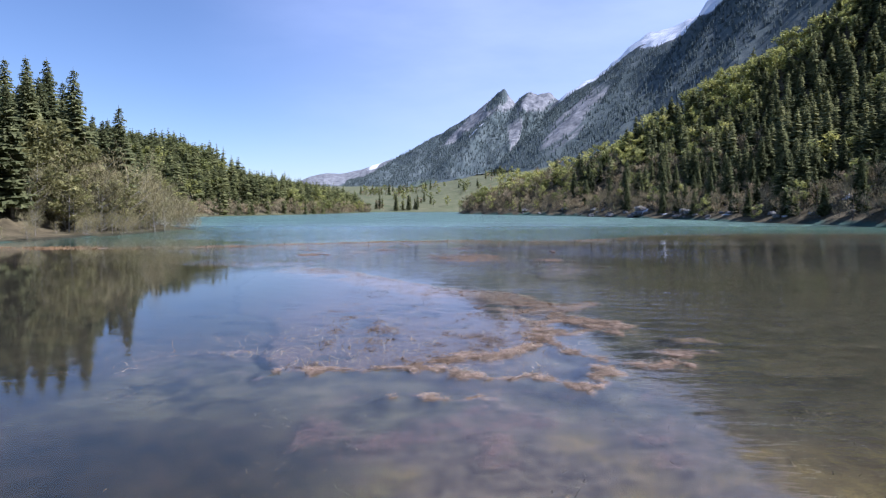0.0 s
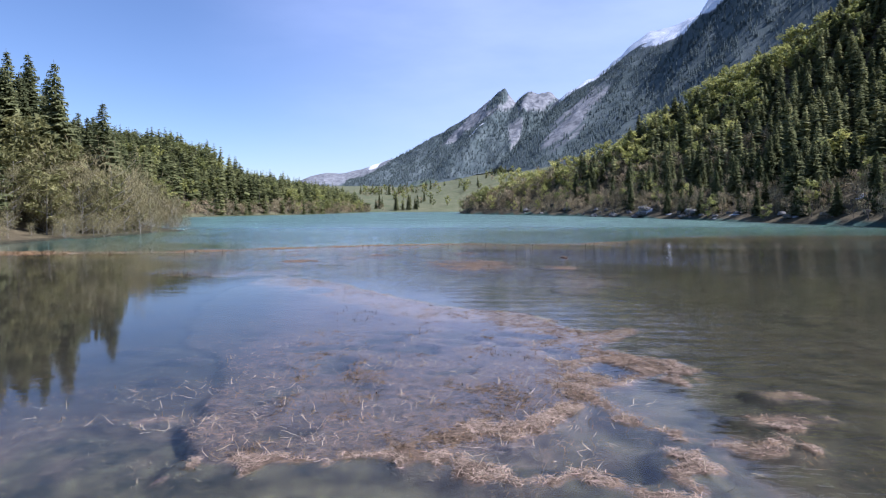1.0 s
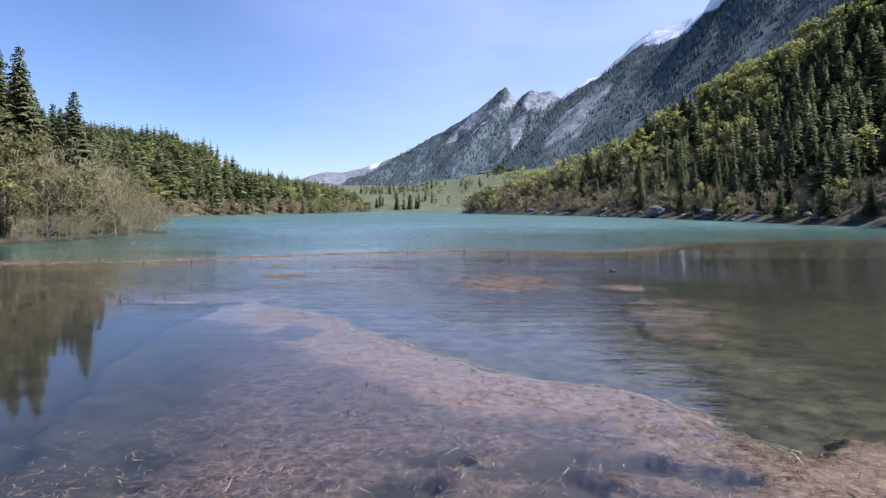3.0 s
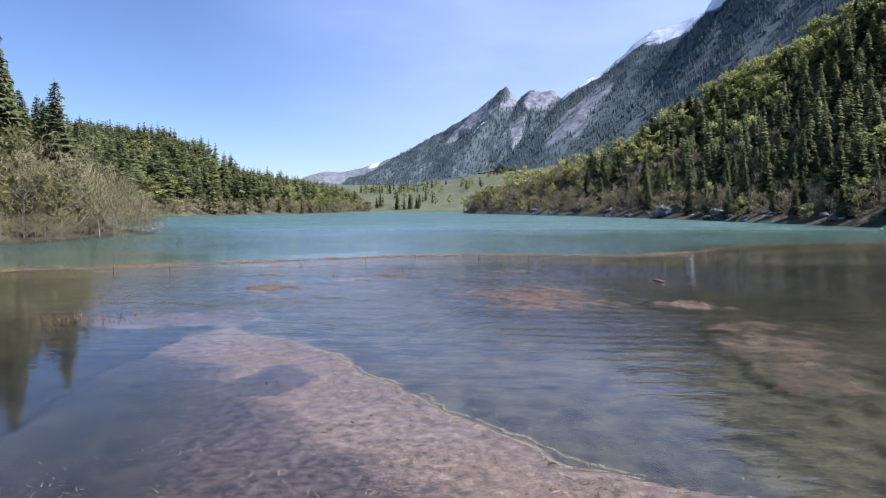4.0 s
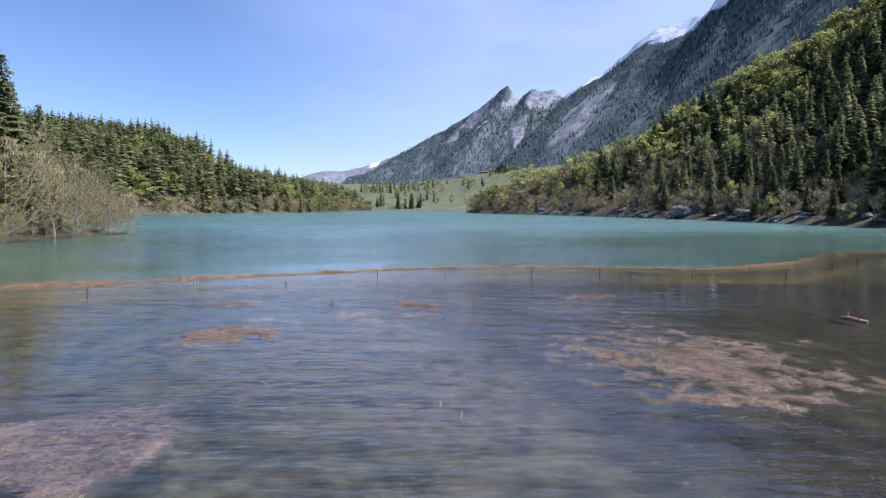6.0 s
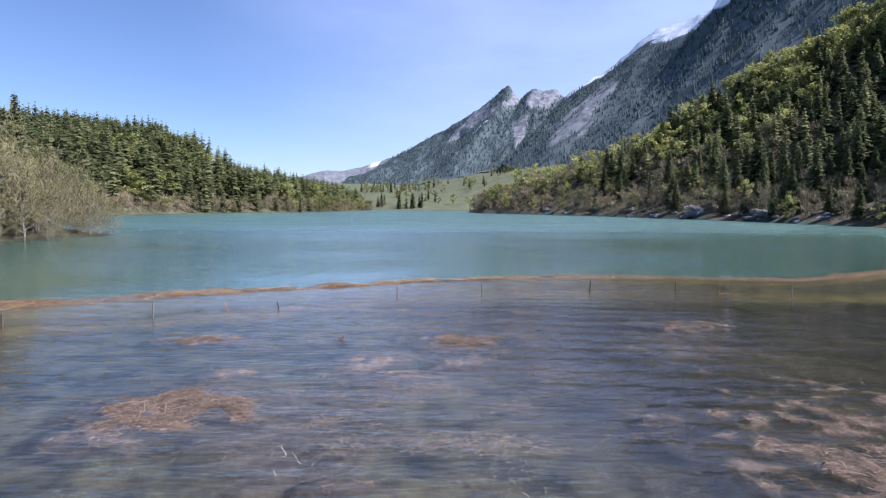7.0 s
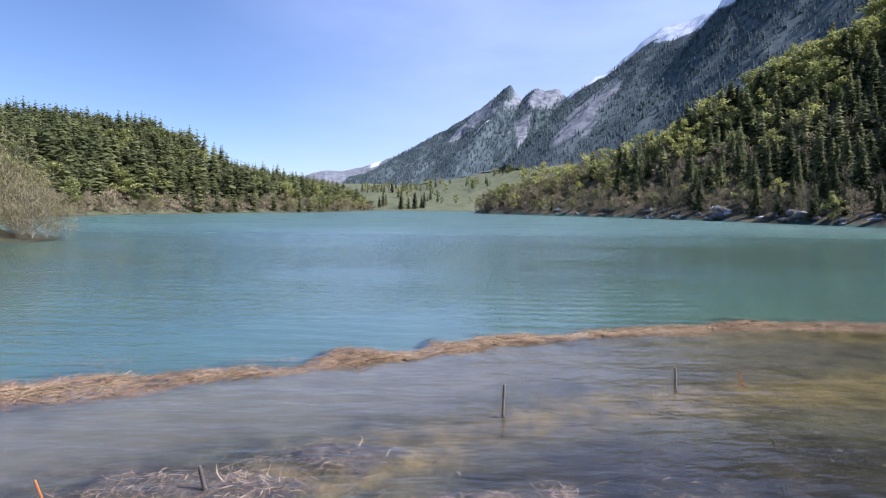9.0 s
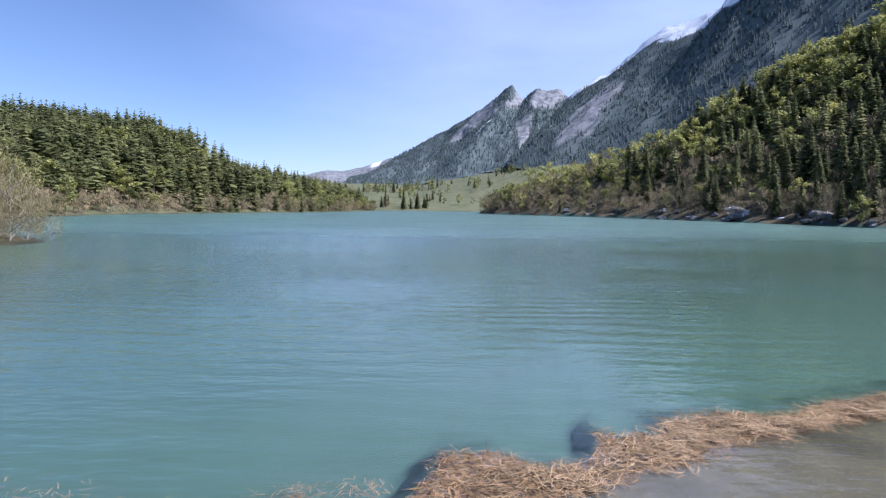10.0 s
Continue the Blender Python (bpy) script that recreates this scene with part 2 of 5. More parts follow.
M_FLOATREED = material("sun_dried_reed_litter", (0.185, 0.132, 0.092), (0.43, 0.325, 0.235), 0.7, 9, 0.9, 0, island=0.4)
M_DYKESTEM = material("bleached_dyke_stems", (0.22, 0.145, 0.072), (0.47, 0.335, 0.185), 0.8, 12, 0.85, 0, island=0.35)
M_REDWEED = material("drowned_red_stems", (0.055, 0.030, 0.024), (0.15, 0.085, 0.062), 0.7, 12, 0.85, 0, island=0.4)
M_PONDWEED = material("pond_weed", (0.040, 0.040, 0.020), (0.15, 0.115, 0.065), 0.5, 8, 0.8, 0, island=0.5)
M_STAKE = material("weathered_stake", (0.13, 0.11, 0.085), (0.33, 0.285, 0.22), 3, 30, 0.85, 0.5, 0.01)
M_ORANGE = material("orange_paint", (0.62, 0.16, 0.02), (0.80, 0.25, 0.04), 6, 40, 0.6, 0.2, 0.005)
M_LOG = material("wet_log", (0.16, 0.09, 0.055), (0.36, 0.22, 0.14), 2, 20, 0.6, 0.5, 0.02)
M_ROCK = material("grey_limestone", (0.11, 0.105, 0.095), (0.27, 0.255, 0.235), 0.8, 6, 0.9, 0.6, 0.1)
M_SNOW = material("old_snow", (0.42, 0.42, 0.42), (0.72, 0.73, 0.74), 0.5, 5, 0.7, 0.4, 0.1)

# ---- shape of the land ----
def smooth(a, b, v):
    t = np.clip((v - a) / (b - a), 0, 1)
    return t * t * (3 - 2 * t)


RNG = np.random.RandomState(7)
LATTICE = RNG.rand(256, 256)


def fbm(x, y, size, octaves=4, gain=0.5):
    """Fractal value noise from -1 to 1 over arrays; size: metres of the coarsest lump."""
    x, y = np.asarray(x, float) / size, np.asarray(y, float) / size
    total, amp, norm = 0.0, 1.0, 0.0
    for k in range(octaves):
        xi, yi = np.floor(x).astype(int), np.floor(y).astype(int)
        fx, fy = x - xi, y - yi
        fx, fy = fx * fx * (3 - 2 * fx), fy * fy * (3 - 2 * fy)
        a, b = LATTICE[xi % 256, yi % 256], LATTICE[(xi + 1) % 256, yi % 256]
        c, d = LATTICE[xi % 256, (yi + 1) % 256], LATTICE[(xi + 1) % 256, (yi + 1) % 256]
        total = total + amp * ((a * (1 - fx) + b * fx) * (1 - fy) + (c * (1 - fx) + d * fx) * fy)
        norm += amp
        amp *= gain
        x, y = x * 2.03 + 17.3, y * 2.03 + 41.7
    return 2 * total / norm - 1


def left_shore(y):
    return np.interp(y, (-300, 0, 80, 140, 152, 165, 200, 300, 400, 480, 580, 700, 800, 1000, 1100), (-75, -68, -61, -56, -66, -90, -120, -140, -122, -95, -82, -72, -78, -130, -170))


def right_shore(y):
    return np.interp(y, (-300, 150, 210, 290, 390, 440, 520, 560, 575, 640, 800, 1000), (128, 125, 121, 115, 90, 66, 33, 27, 31, 80, 170, 260))


def bank_line(x):
    """The drowned dyke of dead reed between the flooded meadow and the lake."""
    return np.interp(x, (-62, -52, -38, -25, -18, -12.5, -8, -3, 3, 11, 18.5, 29, 42, 60, 85, 125), (72, 73, 74, 76.6, 80.5, 83.5, 85.8, 87.5, 89.0, 88.6, 87.5, 93, 106, 112, 112, 112))


def stake_line(x):
    return np.interp(x, (-40, -27, -18, -13.5, -8.3, -3.6, 2.6, 7.6, 13.5, 20.5, 28, 34, 60), (68, 70, 73.5, 76, 79.5, 81.2, 82, 81.8, 80.5, 80.3, 86, 91.7, 104))


def edge_distance(x, y, ring):
    """Distance to the edge of a closed outline, positive inside."""
    inside, best = np.zeros_like(x, bool), np.full_like(x, 1e9)
    for (x0, y0), (x1, y1) in zip(ring, ring[1:] + ring[:1]):
        cross = ((y0 > y) != (y1 > y)) & (x < (x1 - x0) * (y - y0) / (y1 - y0 + 1e-9) + x0)
        inside ^= cross
        dx, dy = x1 - x0, y1 - y0
        s = np.clip(((x - x0) * dx + (y - y0) * dy) / (dx * dx + dy * dy), 0, 1)
        best = np.minimum(best, np.hypot(x - x0 - s * dx, y - y0 - s * dy))
    return np.where(inside, best, -best)


# the raft of dead reed: its edge towards the lake, then its near rim and its drowned side
LAKE_EDGE = [(-18.5, 51.6), (-16.6, 52.8), (-15, 53.7), (-11.4, 55.0), (-10.3, 53.6), (-10.6, 50.2), (-9, 48.3), (-7, 46.8), (-5.4, 45.5), (-4.5, 43.2), (-3.1, 41.4), (-2.2, 39.7), (-0.9, 38.2), (0.8, 36.6), (2.8, 35.1), (4.8, 34.2), (5.6, 32.4), (6.4, 29.8), (7.3, 29.5), (8.4, 30.8), (9.2, 30.3), (7.6, 28.4), (6.6, 27.2), (6.9, 26.0), (8.0, 25.1), (7.7, 23.7), (6.6, 23.0)]
RAFT = LAKE_EDGE + [(4.9, 22.0), (3.6, 19.9), (2.1, 18.2), (1.2, 18.2), (0.2, 17.4), (-0.9, 17.8), (-2.1, 17.3), (-3.6, 17.1), (-4.7, 17.5), (-5.8, 20), (-6.1, 23.4), (-7.4, 26), (-9.2, 28), (-10.8, 32), (-12.3, 38), (-12.9, 44), (-12.2, 47.5), (-13.0, 50.3), (-15, 50.0), (-18, 50.4)]
# ribbons of dry reed: line, half width and thickness
RIBBONS = [([(-4.6, 17.6), (-3.6, 17.4), (-2.4, 17.7), (-1.6, 17.8), (-0.7, 18.1), (0.2, 17.7), (0.6, 18.7), (1.6, 19.4), (2.6, 19.3), (3.4, 20.4), (4.3, 21.7), (4.1, 23.2)], 0.26, 1.0),
           ([(1.0, 17.1), (2.2, 16.8), (3.6, 16.4), (4.3, 15.8), (5.0, 16.3), (5.3, 17.5)], 0.20, 0.8), ([(-0.9, 14.9), (0.3, 14.85), (1.5, 15.0)], 0.07, 0.75),
           ([(4.4, 21.4), (4.8, 20.2), (5.2, 19.3), (5.9, 19.0), (5.8, 17.8)], 0.16, 0.8), ([(6.2, 27.3), (6.9, 25.8), (8.0, 24.9), (8.2, 24.0), (7.4, 22.8)], 0.22, 0.8),
           ([(-8.2, 42.6), (-8.1, 43.4), (-7.4, 44.0), (-6.6, 44.0)], 0.10, 0.9)]
# dark pools in the raft: centre and half lengths
POOLS = [(-1.7, 28.6, 0.8, 0.55), (-0.1, 27.2, 0.75, 0.8), (-1.3, 29.8, 0.9, 0.35), (1.1, 28.1, 1.0, 0.45), (3.0, 29.4, 0.8, 0.5), (-3.3, 27.3, 1.0, 0.45), (-2.9, 24.7, 0.45, 0.7), (0.7, 24.1, 0.7, 0.4), (5.95, 24.2, 0.9, 0.9), (5.6, 27.3, 0.75, 0.35), (-13.0, 49.7, 1.3, 0.8)]
# centre, half lengths and thickness of the smaller mats of drowned reed
MATS = [(4.2, 58.8, 4.9, 5.6, 1.0), (11.8, 55.8, 2.0, 1.8, 1.0), (12.4, 50.2, 2.6, 1.6, 0.62), (11.2, 46.2, 2.2, 2.6, 0.52), (9.6, 42.6, 1.2, 2.0, 0.42), (-12.3, 62.6, 2.3, 1.7, 0.95), (-13.6, 61.0, 1.2, 0.7, 0.6),
        (-4.9, 69.6, 2.3, 1.7, 0.85), (-8.2, 67.4, 1.5, 0.9, 0.62), (-9.2, 66.0, 1.4, 0.7, 0.62), (-5.6, 66.9, 1.3, 0.6, 0.55), (-10.6, 69.8, 1.3, 0.5, 0.5), (-14.8, 69.5, 1.8, 0.75, 0.8), (-12.0, 65.6, 1.2, 0.5, 0.6), (-7.6, 65.4, 1.3, 0.5, 0.55), (-8.1, 58.9, 0.7, 0.35, 0.6),
        (3.8, 72.3, 1.8, 1.2, 0.85), (2.2, 68.4, 2.6, 2.6, 0.40), (8.8, 19.6, 1.3, 0.7, 0.8), (7.3, 18.2, 1.3, 0.8, 0.8), (9.9, 21.6, 0.9, 0.6, 0.6), (-7.0, 20.0, 0.9, 0.45, 0.7), (-5.2, 20.3, 0.5, 0.3, 0.5), (-8.2, 25.9, 0.8, 0.4, 0.55), (-10.3, 27.4, 0.7, 0.35, 0.5), (-8.0, 23.6, 0.6, 0.4, 0.45),
        (2.3, 19.4, 1.1, 0.9, 1.0), (0.2, 17.8, 0.55, 0.45, 0.9), (-1.2, 62.0, 0.6, 0.35, 0.5), (-9.0, 75.5, 1.3, 0.5, 0.5), (-2.6, 75.2, 1.4, 0.6, 0.55), (-13.9, 76.0, 1.8, 0.55, 0.55), (-11.4, 77.4, 1.0, 0.5, 0.5), (1.4, 13.6, 1.7, 0.8, 0.30)]


def line_distance(x, y, line):
    """Distance to an open line."""
    best = np.full(np.shape(x), 99.0)
    for (ax, ay), (cx, cy) in zip(line[:-1], line[1:]):
        f = np.clip(((x - ax) * (cx - ax) + (y - ay) * (cy - ay)) / ((cx - ax) ** 2 + (cy - ay) ** 2), 0, 1)
        best = np.minimum(best, np.hypot(x - ax - f * (cx - ax), y - ay - f * (cy - ay)))
    return best


def reed_cover(x, y):
    """Over the flooded meadow: how thickly dry reed lies, thin weed, the raft's brown thatch and how deep its pools are (all 0 to 1)."""
    n1, n2, n3 = fbm(x, y, 2.6, 4), fbm(x + 50, y, 0.9, 3), fbm(x + 20, y + 11, 0.4, 2)
    inside = edge_distance(x, y, RAFT) + 0.35 * n1 + 0.28 * n2 + 0.12
    shore = line_distance(x, y, LAKE_EDGE)
    thatch = smooth(-0.05, 0.30, inside)
    pools = 0 * x
    for cx, cy, rx, ry in POOLS:
        pools = np.maximum(pools, smooth(1.15, 0.75, np.hypot((x - cx) / rx, (y - cy) / ry) + 0.55 * n2 + 0.25 * n3))
    pools = np.maximum(pools, 0.8 * smooth(0.22, 0.40, fbm(x + 3, y * 1.4, 1.5, 3)) * smooth(32, 29, y) * smooth(0.7, 1.6, inside))
    # pale reed in a belt along the lake's side of the raft
    belt = smooth(5.2, 1.6, shore + 1.5 * n1 + 0.8 * n2 - 0.06 * (y - 30)) * thatch * smooth(21, 25, y + 0.6 * x)
    bay = smooth(1.1, 0.85, np.hypot((x + 7.1) / 1.15, (y - 42.3) / 1.55) + 0.3 * n2)
    belt = belt * (1 - 0.85 * bay) * (1 - 0.5 * smooth(49.5, 51, y))
    cover = belt * (0.80 + 0.35 * n2 + 0.15 * n3) * (1 - pools)
    weed = 0.6 * thatch * (1 - 2.2 * sunk(x, y))
    env = 0 * x
    for line, half, thick in RIBBONS:
        off = line_distance(x, y, line) - half
        env = np.maximum(env, smooth(0.75, 0.15, off - 0.2 * n2))
        off = off - 0.50 * n2 - 0.40 * n3
        cover = np.maximum(cover, smooth(0.20, -0.05, off) * thick * (0.95 + 0.4 * n3))
    for cx, cy, rx, ry, thick in MATS:
        e = 1 - np.sqrt(((x - cx) / rx) ** 2 + ((y - cy) / ry) ** 2)
        env = np.maximum(env, smooth(-0.45, 0.15, e + 0.4 * n1) * min(1.0, 0.35 + 0.8 * thick))
        e = e + (0.40 * n1 + 0.65 * n2 + 0.75 * n3) * (1.25 - 0.65 * thick)
        cover = np.maximum(cover, smooth(0.10, 0.50, e) * thick * (0.85 + 0.4 * n2 + 0.45 * n3))
        weed = np.maximum(weed, smooth(-0.5, 0.3, e))
    line = np.exp(-((y - stake_line(x) + 0.8 * n1) / 1.3) ** 2) * (0.55 + 0.7 * n1)
    cover = np.maximum(cover, np.clip(line, 0, 0.42))
    weed = np.maximum(weed, smooth(0.1, 0.6, fbm(x + 9, y + 3, 6.0, 4) + 0.35 * n2 + 0.15) * 0.8 * (1 - 0.6 * smooth(5, 9, x) * smooth(62, 45, y)))
    return np.clip(cover, 0, 1), np.clip(weed, 0, 1), np.clip(thatch * (1 - 0.9 * pools) * (1 - 0.45 * bay) * (1 - 1.9 * sunk(x, y)), 0, 1), np.clip(pools * smooth(-0.2, 0.3, inside), 0, 1), env


def sunk(x, y):
    """How far the raft lies under the water towards its drowned side, in metres."""
    return 0.34 * smooth(2.6, -2.6, x + np.interp(y, (24, 40, 46), (5.8, 7.8, 11.6)) + 1.6 * fbm(x, y, 3, 4)) * smooth(18, 22, y) * (1 - 0.7 * smooth(48.5, 50.5, y))


def bank_cover(x, y, reach=0.35):
    """How thickly dead reed lies on the dyke, between its ragged edges; reach: metres over which it thins out."""
    line, wide = bank_line(x), np.interp(x, (-60, -45, -25, -12, 0, 10, 30, 60), (2.6, 2.4, 1.5, 1.2, 1.0, 0.8, 0.9, 0.9))
    mid = smooth(-23, -20, x) * smooth(4, 1, x)
    far = np.interp(x, (-21, -19.3, -17.2, -15.8, -13.7, -12.9, -11.9, -11.1, -10.3, -9.8, -8.6, -7.9, -4.7, -2.4, 0.9, 4), (81, 81.9, 82.0, 82.6, 82.7, 85.0, 85.2, 84.5, 84.6, 86.0, 86.1, 86.8, 87.5, 88.5, 89.0, 89.6))
    near = np.interp(x, (-21, -17.6, -16, -13.9, -11.7, -9.2, -5.9, -0.9, 4), (78.4, 79.8, 80.9, 81.8, 82.6, 84.1, 86.0, 87.0, 88.4))
    far, near = far * mid + (line + wide) * (1 - mid), near * mid + (line - wide) * (1 - mid)
    gap = np.minimum(far - y + 0.05, y - near) + 0.45 * fbm(x, y + 7, 2.2, 4) + 0.40 * fbm(x + 3, y, 0.8, 3)
    return np.clip(smooth(-reach, 0.45, gap) * (0.92 + 0.40 * fbm(x + 31, y, 3.1, 3)), 0, 1)


def land(x, y):
    """Height over the lake's level, and the cover of each kind, over arrays."""
    ls, rs = left_shore(y), right_shore(y)
    wob = 2.2 * fbm(x, y, 14, 3)
    dl, dr = ls - x + wob, x - rs + wob
    df = y - 800 - 25 * fbm(x, y, 120, 2)
    # left: a low strand, then a wooded hill
    rise = 0.10 * np.minimum(dl, 9) + 0.48 * np.maximum(dl - 9, 0)
    cap_a = np.interp(y, (-300, 130, 200, 260, 340, 420, 480, 700), (24, 19, 14, 20, 55, 88, 128, 115))
    cap_b = np.interp(y, (300, 560, 640, 700, 850, 960, 1040), (16, 27, 28, 21, 22, 22, 2))
    # the nearer hill ends in a steep spur, with a lower one behind it
    behind = np.maximum(y - np.interp(x, (-420, -300, -226, -157, -100), (600, 552, 526, 480, 440)), 0)
    hill_a = cap_a * (1 - np.exp(-1.18 * np.maximum(rise, 0) / cap_a)) - 1.6 * behind - 0.20 * np.maximum(-x - 205, 0) * smooth(280, 340, y)
    hill_b = cap_b * (1 - np.exp(-np.maximum(rise, 0) / cap_b))
    hl = np.where(dl > 0, np.maximum(hill_a, hill_b), 0.25 * dl)
    # right: a steep wooded slope that ends in a point
    d = np.maximum(dr, 0)
    hr = np.where(dr > 0, 1.2 * smooth(0, 3, d) + d * (0.36 + 0.0018 * np.minimum(d, 200)), 0.5 * dr)
    # its crest runs back from the point; the ground falls away behind it
    beyond = np.maximum(y - np.interp(x, (20, 70, 95, 124, 150, 165, 205, 242, 300, 400), (578, 545, 508, 470, 447, 458, 436, 408, 374, 340)), 0)
    hr = np.where(dr > 0, np.maximum(np.minimum(hr, 150 + 0.10 * np.maximum(x - 320, 0)) - 0.8 * beyond, np.minimum(0.05 * d, 12)), hr)
    # far end: meadow that climbs towards the foot of the mountains
    far = np.where(df > 0, 0.5 * smooth(0, 12, df) + 0.075 * df + 0.20 * np.maximum(x + 40, 0) * smooth(0, 450, df), 0.2 * df)
    far = far * np.where(df > 0, 1 - 0.8 * smooth(1500, 3500, y), 1)
    h = np.maximum(np.maximum(hl, hr), far)
    dry = smooth(-0.3, 0.6, h)
    h = h + np.where(h > 0.5, fbm(x, y, 30, 4) * np.clip(h * 0.25, 0, 3.0), 0)
    # the flooded meadow and the lake's bed
    south = bank_line(x) - y
    cover, weed, thatch, pools, env = reed_cover(x, y)
    bank = bank_cover(x, y)
    fine = fbm(x, y, 0.75, 3)
    meadow = -0.62 + 0.16 * fbm(x, y, 9, 4) + 0.10 * weed + 0.04 * fine
    # mats and thatch lie just under the surface, their tops standing out of it
    lies = np.maximum(smooth(0.0, 0.55, thatch), env)
    top = np.maximum(-0.060 + 0.085 * fine * (1 - 0.5 * smooth(0.5, 0.8, cover)) * (1 - 0.75 * smooth(0.25, 0.6, cover) * smooth(22, 26, y + 0.5 * x) * (y < 56)) - sunk(x, y) * (1 - 0.85 * smooth(0.5, 0.9, cover) * (y < 24)), -0.5) + 0.055 * smooth(0.35, 0.9, cover) + 0.02 * smooth(0.8, 1.0, cover)
    top = np.where(thatch < 0.3, -0.095 + 0.05 * fine + 0.115 * smooth(0.2, 0.75, cover), top)
    top = np.minimum(top, np.where((y > 26) & (y < 56) & (thatch > 0.3), -0.010, 0.03))
    meadow = meadow * (1 - lies) + top * lies
    meadow = meadow - 0.28 * pools * (cover < 0.6)
    bed = np.where(south > 0, meadow, np.maximum(-0.5 - 0.22 * (-south), -2.0))
    bed = np.maximum(bed, -0.60 + 0.575 * smooth(0, 0.9, bank_cover(x, y, 1.7)) + 0.09 * bank * fbm(x, y, 1.1, 4))
    h = np.where(h < 0, np.maximum(np.maximum(h, -3.0), bed), h)
    h = np.where((h >= 0) & (dry < 1), np.maximum(h, bed), h)
    silt = smooth(-0.9, 0.9, -south + 0.7 * fbm(x, y, 5, 3)) * (1 - smooth(0.45, 0.75, bank)) * smooth(0.0, -0.06, h)
    murk = 0.75 * smooth(6.5, 3.0, south) * smooth(0.3, 1.2, south) * smooth(8, -3, x) * smooth(-40, -25, x) * (1 - cover)
    cover = np.maximum(cover * (south > 0) * (1 - 0.25 * smooth(54, 60, y)), bank) * (1 - dry)
    litter = smooth(0.05, 0.5, h) * (np.abs(y) < 5000)
    grass = np.where((df > 0) & (hr < far) & (hl < far + 6), 1.0, 0.0)
    moss = np.clip(0.85 * smooth(14.5, 11, y + fbm(x, y, 2.5, 3)) * smooth(-4, 2, x) + 0.8 * smooth(-6, 2, x) * smooth(3.4, 1.6, south) * smooth(-0.5, 0.5, south) + np.exp(-((y - stake_line(x) + 0.4) / 1.4) ** 2) + 0.3 * fbm(x, y + 60, 5, 3) * smooth(60, 72, y), 0, 1) * (south > 0)
    mud = np.maximum(smooth(-8.5, -12, x + 1.5 * fbm(x, y, 6, 3)) * smooth(58, 50, y), np.maximum(smooth(17, 11, y + 2 * fbm(x + 5, y, 5, 3)) * smooth(1, -5, x), np.maximum(0.55 * smooth(7, 11, x - 0.1 * (y - 20) + 2 * fbm(x, y, 5, 3)) * smooth(66, 50, y), 0.9 * smooth(-5, 0, x - 0.35 * (60 - y) + 3 * fbm(x, y, 5, 3)) * smooth(44, 52, y) * smooth(80, 76.5, y)))) * (1 - cover) * (1 - thatch)
    mud = np.maximum(mud, np.maximum(0.7 * pools, 2.0 * sunk(x, y) * smooth(-14, -11, x)))
    strand = np.where((dl > 0) & (dl < 10) & (y < 160), 0.35, 0)
    grass = np.maximum(np.maximum(grass, strand), np.where((dl > 0) & (dl < 14) & (y > 160), 0.6, 0))
    return h, dict(straw=cover, weed=weed * (south > 0) * (1 - dry), silt=np.clip(silt, 0, 1), murk=murk, moss=moss, mud=mud, thatch=thatch * (south > 0), litter=litter, grass=grass)


def spread(inner_a, inner_b, step, outer_a, outer_b, grow):
    """Coordinates evenly spaced in the middle, wider and wider outside."""
    mid = list(np.arange(inner_a, inner_b + step / 2, step))
    up, s = [mid[-1]], step
    while up[-1] < outer_b:
        s = s * grow
        up.append(up[-1] + s)
    down, s = [mid[0]], step
    while down[-1] > outer_a:
        s = s * grow
        down.append(down[-1] - s)
    return np.array(down[:0:-1] + mid + up[1:])


def sheet(name, verts, nu, nv, mat, covers=None, label="", closed=False):
    """A grid mesh of nu by nv points with float attributes."""
    me = bpy.data.meshes.new(name)
    idx = np.arange(nu * nv).reshape(nu, nv)
    quads = np.stack([idx[:-1, :-1], idx[1:, :-1], idx[1:, 1:], idx[:-1, 1:]], -1).reshape(-1, 4)
    me.vertices.add(nu * nv)
    me.vertices.foreach_set("co", np.asarray(verts, np.float32).ravel())
    me.loops.add(quads.size)
    me.loops.foreach_set("vertex_index", quads.ravel().astype(np.int32))
    me.polygons.add(len(quads))
    me.polygons.foreach_set("loop_start", np.arange(0, quads.size, 4, dtype=np.int32))
    me.update(calc_edges=True)
    me.polygons.foreach_set("use_smooth", np.ones(len(quads), bool))
    for key, val in (covers or {}).items():
        at = me.attributes.new(key, "FLOAT", "POINT")
        at.data.foreach_set("value", np.asarray(val, np.float32).ravel())
    me.materials.append(mat)
    return tagged(new(name, me), label, kind="structure")


gx = spread(-21, 15, 0.19, -4600, 4600, 1.06)
gy = spread(11, 91, 0.19, -4600, 4700, 1.06)
GX, GY = np.meshgrid(gx, gy, indexing="ij")
GH, covers = land(GX, GY)
ground = sheet("ground", np.stack([GX, GY, GH], -1), len(gx), len(gy), M_GROUND, covers, "lake bed, flooded meadow and wooded valley floor")

